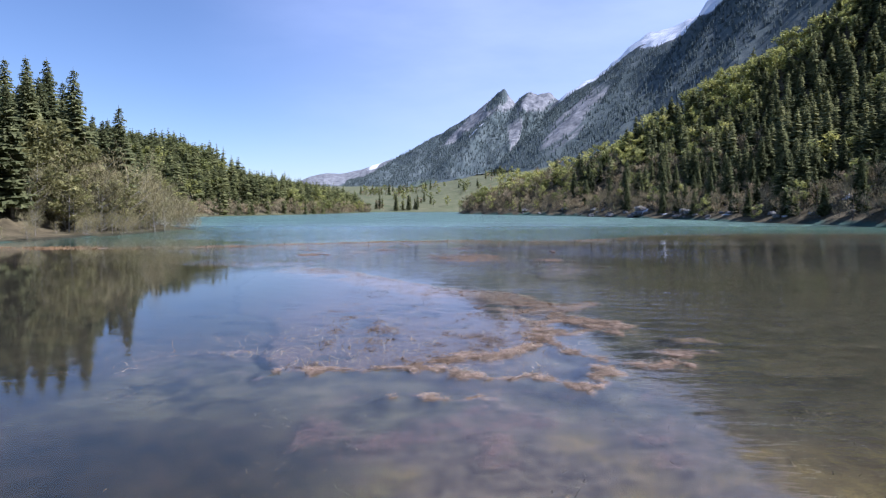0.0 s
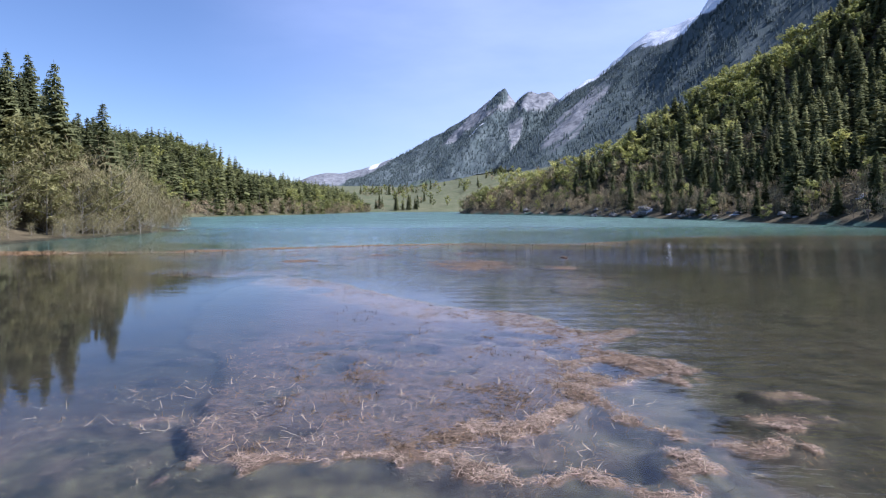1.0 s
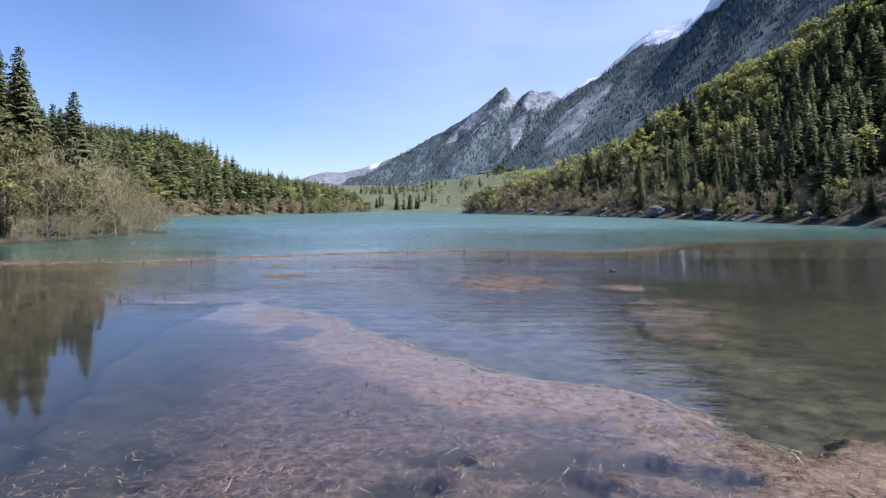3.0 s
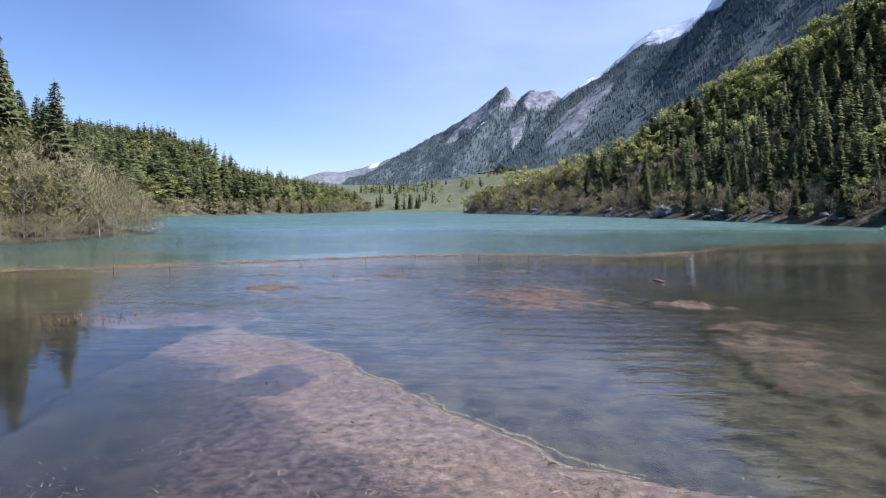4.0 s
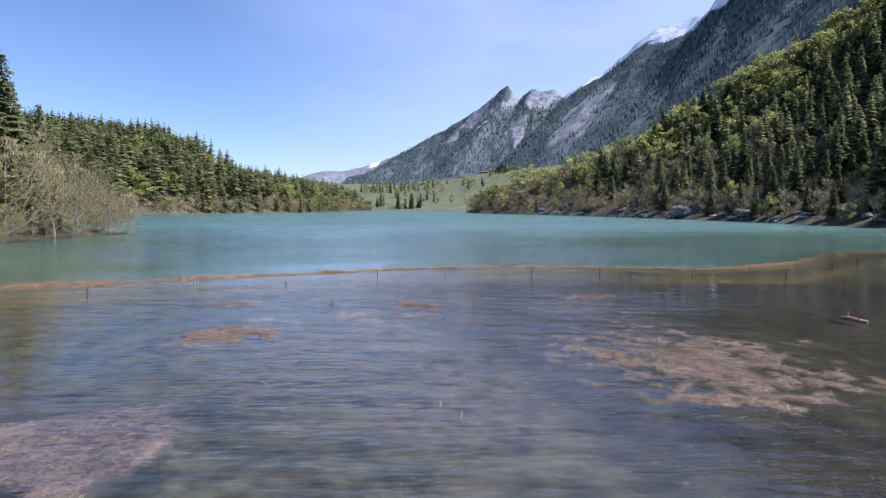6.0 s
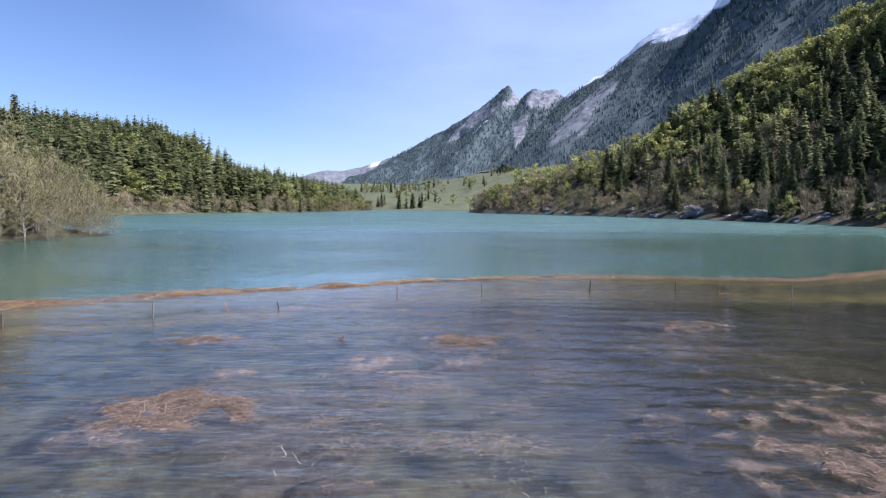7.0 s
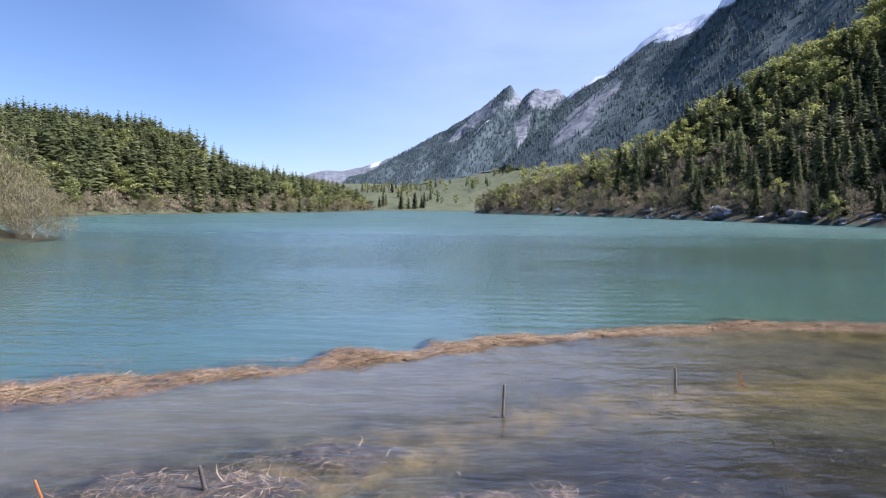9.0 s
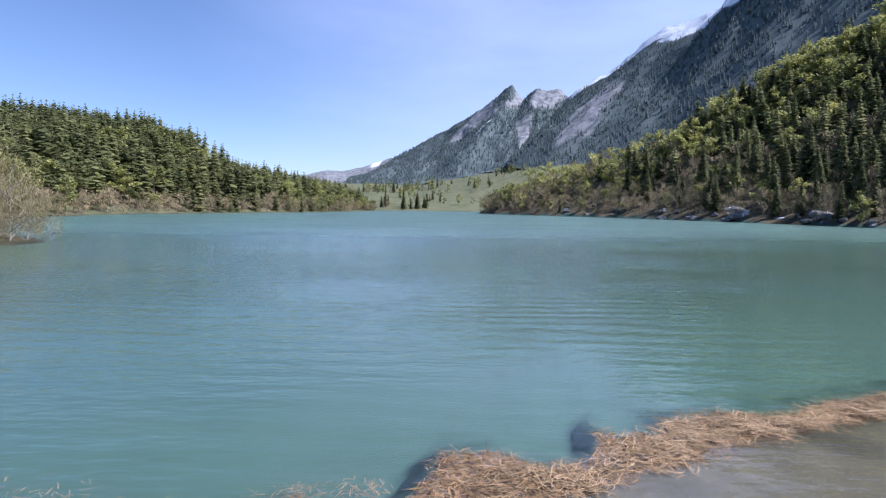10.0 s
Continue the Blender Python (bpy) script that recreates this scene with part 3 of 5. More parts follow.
# ---- the water ----
wx, wy = spread(-60, 60, 6, -190, 190, 1.2), spread(-40, 150, 6, -300, 930, 1.08)
WX, WY = np.meshgrid(wx, wy, indexing="ij")
wind = 0.05 + 1.25 * (0.36 * np.maximum(smooth(36, 44, WY + 0.85 * WX), smooth(5, 10, WX)) + 0.62 * smooth(50, 66, WY + 0.2 * WX)) * (0.35 + 0.65 * smooth(-45, -25, WX))
wind = wind * (1 - 0.25 * smooth(56, 64, WY)) * (1 - 0.6 * smooth(-1, -11, WX) * smooth(56, 64, WY))
wind = np.maximum(wind, 1.1 * smooth(80, 100, WY))
water = sheet("water", np.stack([WX, WY, 0 * WX], -1), len(wx), len(wy), M_WATER, dict(wind=wind, fuzz=0.12 * smooth(86, 98, WY) + 0.36 * smooth(100, 240, WY)), "clear rippled mountain lake water")
water.visible_shadow = False


# ---- the mountains ----
def slope(name, ridge, foot, nu, nv, rough_size, rough, cover, label, hollow=0.0, back=900):
    """A mountain side between a ridge line and a foot line, with a back that drops away behind the ridge."""
    def along(points, s):
        p = np.array(points, float)
        k = np.r_[0, np.cumsum(np.linalg.norm(np.diff(p, axis=0), axis=1))]
        return np.stack([np.interp(s * k[-1], k, p[:, i]) for i in range(3)], -1)
    s = np.linspace(0, 1, nu)
    r, f = along(ridge, s), along(foot, s)
    v = np.linspace(0, 1, nv) ** 1.6
    p = r[:, None] * (1 - v)[None, :, None] + f[:, None] * v[None, :, None]
    p[..., 2] -= hollow * np.sin(np.pi * v)[None] * (r[:, 2] - f[:, 2])[:, None]
    u_m = np.linspace(0, np.linalg.norm(np.diff(r, axis=0), axis=1).sum(), nu)[:, None] + 0 * v
    v_m = np.linalg.norm(r - f, axis=1)[:, None] * v
    lump = fbm(u_m, v_m * 0.35, rough_size, 6, 0.55)
    fade = np.minimum(1, 0.08 + 3 * v)[None] * np.minimum(1, 4 * (1 - v))[None]
    p[..., 2] += rough * lump * fade + 0.13 * rough * fbm(u_m, v_m * 0.6, rough_size * 0.12, 4)
    p[..., 0] += 0.5 * rough * fbm(u_m + 99, v_m * 0.35, rough_size * 0.7, 4) * fade
    covers = cover(np.repeat(s[:, None], nv, 1), np.repeat(v[None], nu, 0), u_m, v_m, p)
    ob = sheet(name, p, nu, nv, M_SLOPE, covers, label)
    b = np.stack([r, r + np.array((0, back, 0))], 1)
    b[:, 0], b[:, 1, 2] = p[:, 0], -20
    sheet("back_slope", b, nu, 2, M_SLOPE, dict(rock=np.ones((nu, 2)))).parent = ob
    return p, covers


def cover_twin(s, v, u_m, v_m, p):
    n = fbm(u_m, v_m * 0.3, 120, 5)
    face_a = smooth(0.14, 0.04, np.abs(s - 0.695 + 0.35 * v + 0.04 * n)) * smooth(0.42, 0.25, v + 0.1 * n)
    face_b = smooth(0.09, 0.02, np.abs(s - 0.865 + 0.15 * v + 0.04 * n)) * smooth(0.40, 0.22, v + 0.15 * n)
    gully = smooth(0.030, 0.012, np.abs(s - 0.74 - 0.10 * v + 0.02 * n)) * smooth(0.3, 0.5, v)
    rock = np.maximum(np.maximum(face_a, face_b) * smooth(-0.3, 0.15, n + 0.25), 0.8 * gully)
    snow = smooth(0.5, 0.8, s) * smooth(0.35, 0.55, fbm(u_m, v_m * 0.15, 60, 4) - 0.6 * v + 0.1) + smooth(0.007, 0.002, np.abs(s - 0.62 - 0.30 * (0.62 - v))) * smooth(0.40, 0.44, v) * smooth(0.60, 0.56, v)
    return dict(rock=rock, snow=np.clip(snow, 0, 1), meadow=smooth(0.85, 1.05, v + 0.2 * n) * 0.7)


def cover_ridge(s, v, u_m, v_m, p):
    n = fbm(u_m * 0.4, v_m, 90, 5)
    snow = smooth(0.15, 0.08, v + 0.04 * n) * smooth(-0.14, 0.04, fbm(u_m * 0.035 + 35, v_m + 0.05 * u_m, 17, 3) + 0.5 * fbm(u_m, v_m, 45, 3) - 1.6 * np.maximum(v - 0.06, 0) + 0.42) * smooth(0.03, 0.06, s) + 0.9 * smooth(0.42, 0.2, v) * smooth(0.30, 0.40, fbm(u_m, v_m * 0.4, 30, 4)) * smooth(0.36, 0.48, s)
    rock = smooth(0.16, 0.06, v + 0.10 * n) + smooth(0.034, 0.010, np.abs(s - 0.145 - 0.05 * v + 0.02 * n)) * smooth(0.25, 0.35, v + 0.1 * n) * (0.65 + 0.8 * fbm(u_m, v_m * 0.06, 14, 3)) * smooth(0.95, 0.8, v)
    return dict(rock=np.clip(rock, 0, 1), snow=np.clip(snow, 0, 1), meadow=0.3 * smooth(0.8, 1, v))


def cover_far(s, v, u_m, v_m, p):
    n = fbm(u_m, v_m * 0.5, 160, 5)
    return dict(rock=smooth(0.6, 0.3, v + 0.4 * n), snow=smooth(0.62, 0.75, s) * smooth(0.22, 0.05, v + 0.35 * n), meadow=0 * v)


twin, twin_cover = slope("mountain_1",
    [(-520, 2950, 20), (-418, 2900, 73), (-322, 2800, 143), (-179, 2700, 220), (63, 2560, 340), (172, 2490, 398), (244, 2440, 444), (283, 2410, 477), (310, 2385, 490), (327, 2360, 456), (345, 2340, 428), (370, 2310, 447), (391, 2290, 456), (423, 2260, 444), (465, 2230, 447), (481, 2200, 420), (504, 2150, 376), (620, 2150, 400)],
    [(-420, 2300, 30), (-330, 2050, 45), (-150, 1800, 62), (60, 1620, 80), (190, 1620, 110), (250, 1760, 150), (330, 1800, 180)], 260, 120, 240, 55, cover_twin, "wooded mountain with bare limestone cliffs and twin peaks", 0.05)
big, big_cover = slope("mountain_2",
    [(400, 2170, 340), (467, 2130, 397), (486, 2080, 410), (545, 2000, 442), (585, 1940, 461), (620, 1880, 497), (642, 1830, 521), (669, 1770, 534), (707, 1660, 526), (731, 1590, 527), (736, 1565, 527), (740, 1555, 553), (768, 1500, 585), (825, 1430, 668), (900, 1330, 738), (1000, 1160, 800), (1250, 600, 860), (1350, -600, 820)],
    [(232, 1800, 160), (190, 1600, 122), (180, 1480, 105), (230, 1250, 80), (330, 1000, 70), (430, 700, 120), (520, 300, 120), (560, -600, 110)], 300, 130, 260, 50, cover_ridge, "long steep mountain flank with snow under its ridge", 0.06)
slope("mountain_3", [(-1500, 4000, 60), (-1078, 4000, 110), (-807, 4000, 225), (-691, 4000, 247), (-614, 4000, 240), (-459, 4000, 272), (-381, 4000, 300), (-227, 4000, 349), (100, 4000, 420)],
      [(-1500, 3300, 10), (-900, 3300, 20), (-500, 3300, 30), (-300, 3300, 30), (100, 3300, 40)], 160, 50, 300, 30, cover_far, "distant blue mountain with snow on its shoulder", 0.0, 500)

# ---- trees ----
def join(pieces):
    """Joins (points, triangles) pairs into one."""
    vs, ts, k = [], [], 0
    for v, t in pieces:
        vs.append(v)
        ts.append(t + k)
        k += len(v)
    return np.concatenate(vs), np.concatenate(ts)


def tube(a, b, ra, rb, sides=5):
    a, b = np.array(a, float), np.array(b, float)
    d = (b - a) / (np.linalg.norm(b - a) + 1e-9)
    o = np.cross(d, (0.3, 0.9, 0.31))
    o /= np.linalg.norm(o)
    q = np.cross(d, o)
    ang = np.arange(sides) * 2 * np.pi / sides
    ring = np.cos(ang)[:, None] * o + np.sin(ang)[:, None] * q
    v = np.concatenate([a + ra * ring, b + rb * ring])
    i = np.arange(sides)
    j = (i + 1) % sides
    return v, np.concatenate([np.stack([i, j, i + sides], 1), np.stack([j, j + sides, i + sides], 1)])


def spruce_shape(seed, h=26.0, reach=3.6, whorls=30, boughs=9, bare=0.08, detail=True):
    """Trunk and boughs of a spruce: drooping boughs in whorls, each a ridged, ragged fan with hanging twigs."""
    r = np.random.RandomState(seed)
    trunk = join([tube((0, 0, -1.5), (0, 0, h * 0.5), 0.32, 0.2, 6), tube((0, 0, h * 0.5), (0, 0, h), 0.2, 0.02, 5)])
    lean = r.uniform(0.75, 1.1, 16)
    vs, ts, k = [], [], 0
    count = whorls * boughs
    for w in range(count):
        f = (w + r.rand()) / count
        z0 = h * (bare + (0.985 - bare) * f ** 1.15) if w < count - 4 else h * r.uniform(0.95, 0.985)
        taper = (1 - z0 / h) ** (0.70 if detail else 0.60)
        a = w * 2.39996 + r.uniform(-0.5, 0.5)
        ln = reach * taper * r.uniform(0.60, 1.12) * lean[int(a * 2.5) % 16] + 0.22
        out, side = np.array((np.cos(a), np.sin(a), 0)), np.array((-np.sin(a), np.cos(a), 0))
        drop = ln * (r.uniform(0.18, 0.45) if detail else r.uniform(0.3, 0.8))
        root = np.array((0, 0, z0))
        mid = root + out * ln * 0.55 + np.array((0, 0, -drop * 0.35))
        tip = root + out * ln + np.array((0, 0, -drop + 0.10 * ln))
        wd = ln * (r.uniform(0.19, 0.32) if detail else r.uniform(0.45, 0.68)) + 0.14
        le, ri = mid + side * wd - np.array((0, 0, 0.16 * ln)) - out * 0.1 * ln, mid - side * wd - np.array((0, 0, 0.16 * ln)) - out * 0.1 * ln
        pts, tri = ([root, mid, tip, le, ri], [(0, 3, 1), (0, 1, 4), (3, 2, 1), (1, 2, 4)]) if detail else ([root, le, tip, ri], [(0, 1, 2), (0, 2, 3)])
        if detail:
            for q in range(3):
                c = root + out * ln * r.uniform(0.3, 0.95) + side * wd * r.uniform(-0.8, 0.8) - np.array((0, 0, drop * 0.5))
                n = len(pts)
                g = 0.10 * ln + 0.12
                pts += [c + out * g * r.uniform(-1, 1) + side * g, c - side * g * r.uniform(0.3, 1), c - np.array((0, 0, r.uniform(0.3, 0.9) * (0.45 + 0.17 * ln))) + out * 0.15 * ln]
                tri.append((n, n + 1, n + 2))
        vs.append(np.array(pts))
        ts.append(np.array(tri) + k)
        k += len(pts)
    return trunk, (np.concatenate(vs), np.concatenate(ts))


def far_spruce_shape(seed, h=20.0, reach=4.2):
    """A spruce seen from far off: three ragged tiers."""
    r = np.random.RandomState(seed)
    vs, ts, k = [], [], 0
    for z0, z1, rad in ((0.0, 0.55, 1.0), (0.3, 0.8, 0.72), (0.58, 1.0, 0.42)):
        a = np.arange(6) * np.pi / 3 + r.uniform(0, 1)
        rr_ = reach * rad * r.uniform(0.65, 1.15, 6)
        ring = np.stack([np.cos(a) * rr_, np.sin(a) * rr_, h * z0 + r.uniform(-1.2, 1.2, 6)], 1)
        vs.append(np.concatenate([ring, [(0, 0, h * z1)]]))
        i = np.arange(6)
        ts.append(np.stack([i, (i + 1) % 6, np.full(6, 6)], 1) + k)
        k += 7
    return tube((0, 0, -1.0), (0, 0, 4.0), 0.3, 0.25, 3), (np.concatenate(vs), np.concatenate(ts))


def limbs_shape(r, h, spread_m, n_limb, start=0.25, thick=0.28, up=0.55):
    """A trunk with limbs that bend upwards; returns the wood and the limbs' outer points."""
    pieces, ends = [], []
    bend = np.array((r.uniform(-0.6, 0.6), r.uniform(-0.6, 0.6), 0))
    knots = [np.array((0, 0, -1.2)), np.array((0, 0, h * start)) + bend * 0.4, np.array((0, 0, h * 0.62)) + bend, np.array((0, 0, h * 0.93)) + bend * 1.4]
    rad = [thick, thick * 0.75, thick * 0.42, 0.03]
    for i in range(3):
        pieces.append(tube(knots[i], knots[i + 1], rad[i], rad[i + 1], 6))
    for k in range(n_limb):
        f = start + (0.9 - start) * k / n_limb
        z = h * f
        a = k * 2.4 + r.uniform(-0.5, 0.5)
        ln = spread_m * (1.05 - 0.55 * abs(f - 0.45)) * r.uniform(0.7, 1.1)
        p0 = np.array((0, 0, z)) + bend * f
        p1 = p0 + np.array((np.cos(a) * ln * 0.55, np.sin(a) * ln * 0.55, ln * up * 0.45))
        p2 = p0 + np.array((np.cos(a + 0.2) * ln, np.sin(a + 0.2) * ln, ln * up * 1.1))
        w = thick * (1 - f) * 0.55 + 0.03
        pieces += [tube(p0, p1, w, w * 0.6, 4), tube(p1, p2, w * 0.6, 0.02, 4)]
        ends += [(p1, ln * 0.5), (p2, ln * 0.42), ((p1 + p2) / 2, ln * 0.45)]
    ends.append((knots[3], spread_m * 0.4))
    return join(pieces), ends


def beech_shape(seed, h=20.0, spread_m=4.6, leaves=900, size=0.55, n_limb=12, single=False):
    """Wood and crown of a beech in young leaf: clumps of small leaf sprays with gaps between."""
    r = np.random.RandomState(seed)
    wood, ends = limbs_shape(r, h, spread_m, n_limb, 0.2)
    cen = np.array([e[0] for e in ends])
    rad = np.array([e[1] for e in ends]) * r.uniform(0.7, 1.15, len(ends))
    pick = r.choice(len(ends), leaves, p=rad ** 2 / (rad ** 2).sum())
    d = r.normal(size=(leaves, 3))
    d /= np.linalg.norm(d, axis=1)[:, None]
    c = cen[pick] + d * rad[pick, None] * r.uniform(0.45, 1.05, (leaves, 1)) * np.array((1, 1, 0.75))
    a, b = r.normal(size=(leaves, 3)), r.normal(size=(leaves, 3))
    a[:, 2] *= 0.5
    b[:, 2] *= 0.5
    a /= np.linalg.norm(a, axis=1)[:, None]
    b /= np.linalg.norm(b, axis=1)[:, None]
    s = size * r.uniform(0.6, 1.3, (leaves, 1))
    v = np.stack([c - s * a, c + s * b, c + s * a, c - s * b * 0.6], 1).reshape(-1, 3)
    i = np.arange(leaves) * 4
    if single:
        return wood, (v, np.stack([i, i + 1, i + 2], 1))
    return wood, (v, np.concatenate([np.stack([i, i + 1, i + 2], 1), np.stack([i, i + 2, i + 3], 1)]))


def bare_shape(seed, h=13.0, spread_m=5.0, twigs=1500, n_limb=14, start=0.12, thick=0.2, twig=1.3, width=0.035):
    """Wood and fine twigs of a leafless tree or shrub."""
    r = np.random.RandomState(seed)
    wood, ends = limbs_shape(r, h, spread_m, n_limb, start, thick, 0.75)
    cen = np.array([e[0] for e in ends])
    rad = np.array([e[1] for e in ends])
    pick = r.choice(len(ends), twigs, p=rad / rad.sum())
    base = cen[pick] + r.normal(size=(twigs, 3)) * rad[pick, None] * 0.45
    out = base - np.array((0, 0, h * 0.25))
    out /= np.linalg.norm(out, axis=1)[:, None] + 1e-6
    d = out * 0.8 + r.normal(size=(twigs, 3)) * 0.45 + np.array((0, 0, 0.45))
    d /= np.linalg.norm(d, axis=1)[:, None]
    ln = twig * r.uniform(0.5, 1.3, (twigs, 1))
    s = np.cross(d, r.normal(size=(twigs, 3)))
    s /= np.linalg.norm(s, axis=1)[:, None]
    w = width * r.uniform(0.7, 1.4, (twigs, 1))
    side = base + d * ln * 0.45
    fork = side + (d + s * 0.8) * ln * 0.45
    v = np.stack([base - s * w, base + s * w, base + d * ln, side - d * w * 2, side + d * w * 2, fork], 1).reshape(-1, 3)
    i = np.arange(twigs) * 6
    return wood, (v, np.concatenate([np.stack([i, i + 1, i + 2], 1), np.stack([i + 3, i + 4, i + 5], 1)]))


def tri_mesh(name, v, t, mats, idx=None, tint=None):
    me = bpy.data.meshes.new(name)
    me.vertices.add(len(v))
    me.vertices.foreach_set("co", np.asarray(v, np.float32).ravel())
    me.loops.add(t.size)
    me.loops.foreach_set("vertex_index", np.asarray(t, np.int32).ravel())
    me.polygons.add(len(t))
    me.polygons.foreach_set("loop_start", np.arange(0, t.size, 3, dtype=np.int32))
    for m in mats:
        me.materials.append(m)
    if idx is not None:
        me.polygons.foreach_set("material_index", np.asarray(idx, np.int32))
    at = me.attributes.new("tint", "FLOAT", "POINT")
    at.data.foreach_set("value", np.full(len(v), 0.5, np.float32) if tint is None else np.asarray(tint, np.float32))
    me.update(calc_edges=True)
    return me


def tree(name, shape, wood_mat, crown_mat, label, category, group, crown_name="crown"):
    """One tree as a thing with a trunk and a crown, at the origin."""
    wood, crown = shape
    ob = new(name)
    for nm, (v, t), m in (("trunk", wood, wood_mat), (crown_name, crown, crown_mat)):
        p = new(nm, tri_mesh(nm, v, t, [m]))
        p.parent = ob
    return tagged(ob, label, category, group)


def grove(name, kinds, places, label):
    """Many trees joined into one mesh. kinds: (shape, wood material, crown material); places: x, y, z, scale, kind, tint, stretch."""
    mats, shapes = [], []
    for shape, wm, cm in kinds:
        for m in (wm, cm):
            if m not in mats:
                mats.append(m)
        (wv, wt), (cv, ct) = shape
        v, t = join([(wv, wt), (cv, ct)])
        shapes.append((v, t, np.r_[np.full(len(wt), mats.index(wm)), np.full(len(ct), mats.index(cm))]))
    vs, ts, ms, tints, k = [], [], [], [], 0
    r = np.random.RandomState(len(places))
    for x, y, z, s, kind, tint, stretch in places:
        v, t, m = shapes[int(kind)]
        a = r.uniform(0, 6.28)
        ca, sa = np.cos(a), np.sin(a)
        vs.append(np.stack([(v[:, 0] * ca - v[:, 1] * sa) * s + x, (v[:, 0] * sa + v[:, 1] * ca) * s + y, v[:, 2] * s * stretch + z], 1))
        ts.append(t + k)
        ms.append(m)
        tints.append(np.full(len(v), tint))
        k += len(v)
    me = tri_mesh(name, np.concatenate(vs), np.concatenate(ts), mats, np.concatenate(ms), np.concatenate(tints))
    return tagged(new(name, me), label, "forest", kind="stuff")


def height(x, y):
    return land(np.atleast_1d(np.asarray(x, float)), np.atleast_1d(np.asarray(y, float)))[0]


def scattered(r, x0, x1, y0, y1, gap):
    """Jittered grid of places."""
    xs, ys = np.meshgrid(np.arange(x0, x1, gap), np.arange(y0, y1, gap), indexing="ij")
    xs, ys = xs.ravel(), ys.ravel()
    return xs + r.uniform(-0.48, 0.48, xs.size) * gap, ys + r.uniform(-0.48, 0.48, xs.size) * gap


# patterns: full detail, and lighter ones for the woods further off
SPRUCE = [spruce_shape(11, 26, 5.9, 30, 9), spruce_shape(12, 25, 5.2, 30, 9), spruce_shape(13, 27, 6.0, 31, 9, 0.05), spruce_shape(14, 24, 5.0, 29, 9, 0.12)]
BEECH = [beech_shape(21, 20, 5.6, 1100, 0.75, 9, True), beech_shape(22, 18, 6.0, 1150, 0.75, 9, True), beech_shape(23, 21, 5.2, 1050, 0.75, 9, True)]
BARE = [bare_shape(31, 13, 4.8, 1150, 14, 0.1, 0.17, 1.3, 0.030), bare_shape(32, 11, 4.8, 1100, 14, 0.06, 0.15, 1.25, 0.026), bare_shape(33, 15, 3.8, 1050, 14, 0.25, 0.16, 1.25, 0.026)]
SPRUCE_LIGHT = [spruce_shape(41, 24, 5.6, 15, 7, 0.03, False), spruce_shape(42, 23, 5.0, 15, 7, 0.05, False), spruce_shape(43, 25, 6.2, 15, 7, 0.02, False)]
BEECH_LIGHT = [beech_shape(51, 18, 5.6, 400, 0.95, 5, True), beech_shape(52, 17, 6.2, 420, 0.98, 5, True)]
BARE_LIGHT = [bare_shape(61, 13, 4.4, 250, 4, 0.15, 0.2, 1.9, 0.085), bare_shape(62, 11, 5.0, 260, 4, 0.1, 0.2, 1.9, 0.085)]
SPRUCE_HILL = [spruce_shape(k, 23, 6.0, 11, 5, 0.03, False) for k in (44, 45, 46)]
SPRUCE_FAR = [far_spruce_shape(71), far_spruce_shape(72, 19, 3.8)]
LIGHT = [(s, M_BARK, M_SPRUCE) for s in SPRUCE_LIGHT] + [(s, M_BARK, M_BEECH) for s in BEECH_LIGHT] + [(s, M_BARK, M_SHRUB) for s in BARE_LIGHT]

HILL = [(s, M_BARK, M_HILLWOOD) for s in SPRUCE_HILL] + LIGHT[3:] + [(beech_shape(k, 17, 5.8, 190, 1.3, 4, True), M_BARK, M_HILLWOOD) for k in (53, 54)]

spruces = [tree("spruce_tree", s, M_BARK, M_SPRUCE, "tall dark green spruce on the wooded bank", "tree", "spruces on the shores") for s in SPRUCE]
beeches = [tree("beech_tree", s, M_BARK, M_BEECH, "beech in fresh yellow-green spring leaf on the slope", "tree", "beeches on the shores") for s in BEECH]
bares = [tree("bare_tree", s, M_PALE, M_TWIG, "leafless grey-brown tree with fine twigs by the shore", "tree", "leafless trees on the shores") for s in BARE]
budding = [tree("budding_tree", s, M_PALE, M_BUDDING, "broadleaf tree with olive buds just opening on the bank", "tree", "budding trees on the bank") for s in BEECH]
used = set()


def plant(kinds, k, x, y, s=1.0, stretch=1.0, sink=0.3, label="", turn=None):
    """Puts one tree of a kind on the ground; the pattern itself takes the first place."""
    ob = kinds[k % len(kinds)]
    m = pose(x, y, float(height(x, y)[0]) - sink, 0, 0, (x * 37 + y * 53) % 360 if turn is None else turn) @ Matrix.Diagonal((s, s, s * stretch, 1))
    if ob.name in used:
        if kinds is budding:
            m = m @ Matrix.Diagonal((1 / ob.scale[0], 1 / ob.scale[1], 1 / ob.scale[2], 1))
        ob = copy_thing(ob, m)
    else:
        used.add(ob.name)
        ob.matrix_basis = m
    return tagged(ob, label) if label else ob


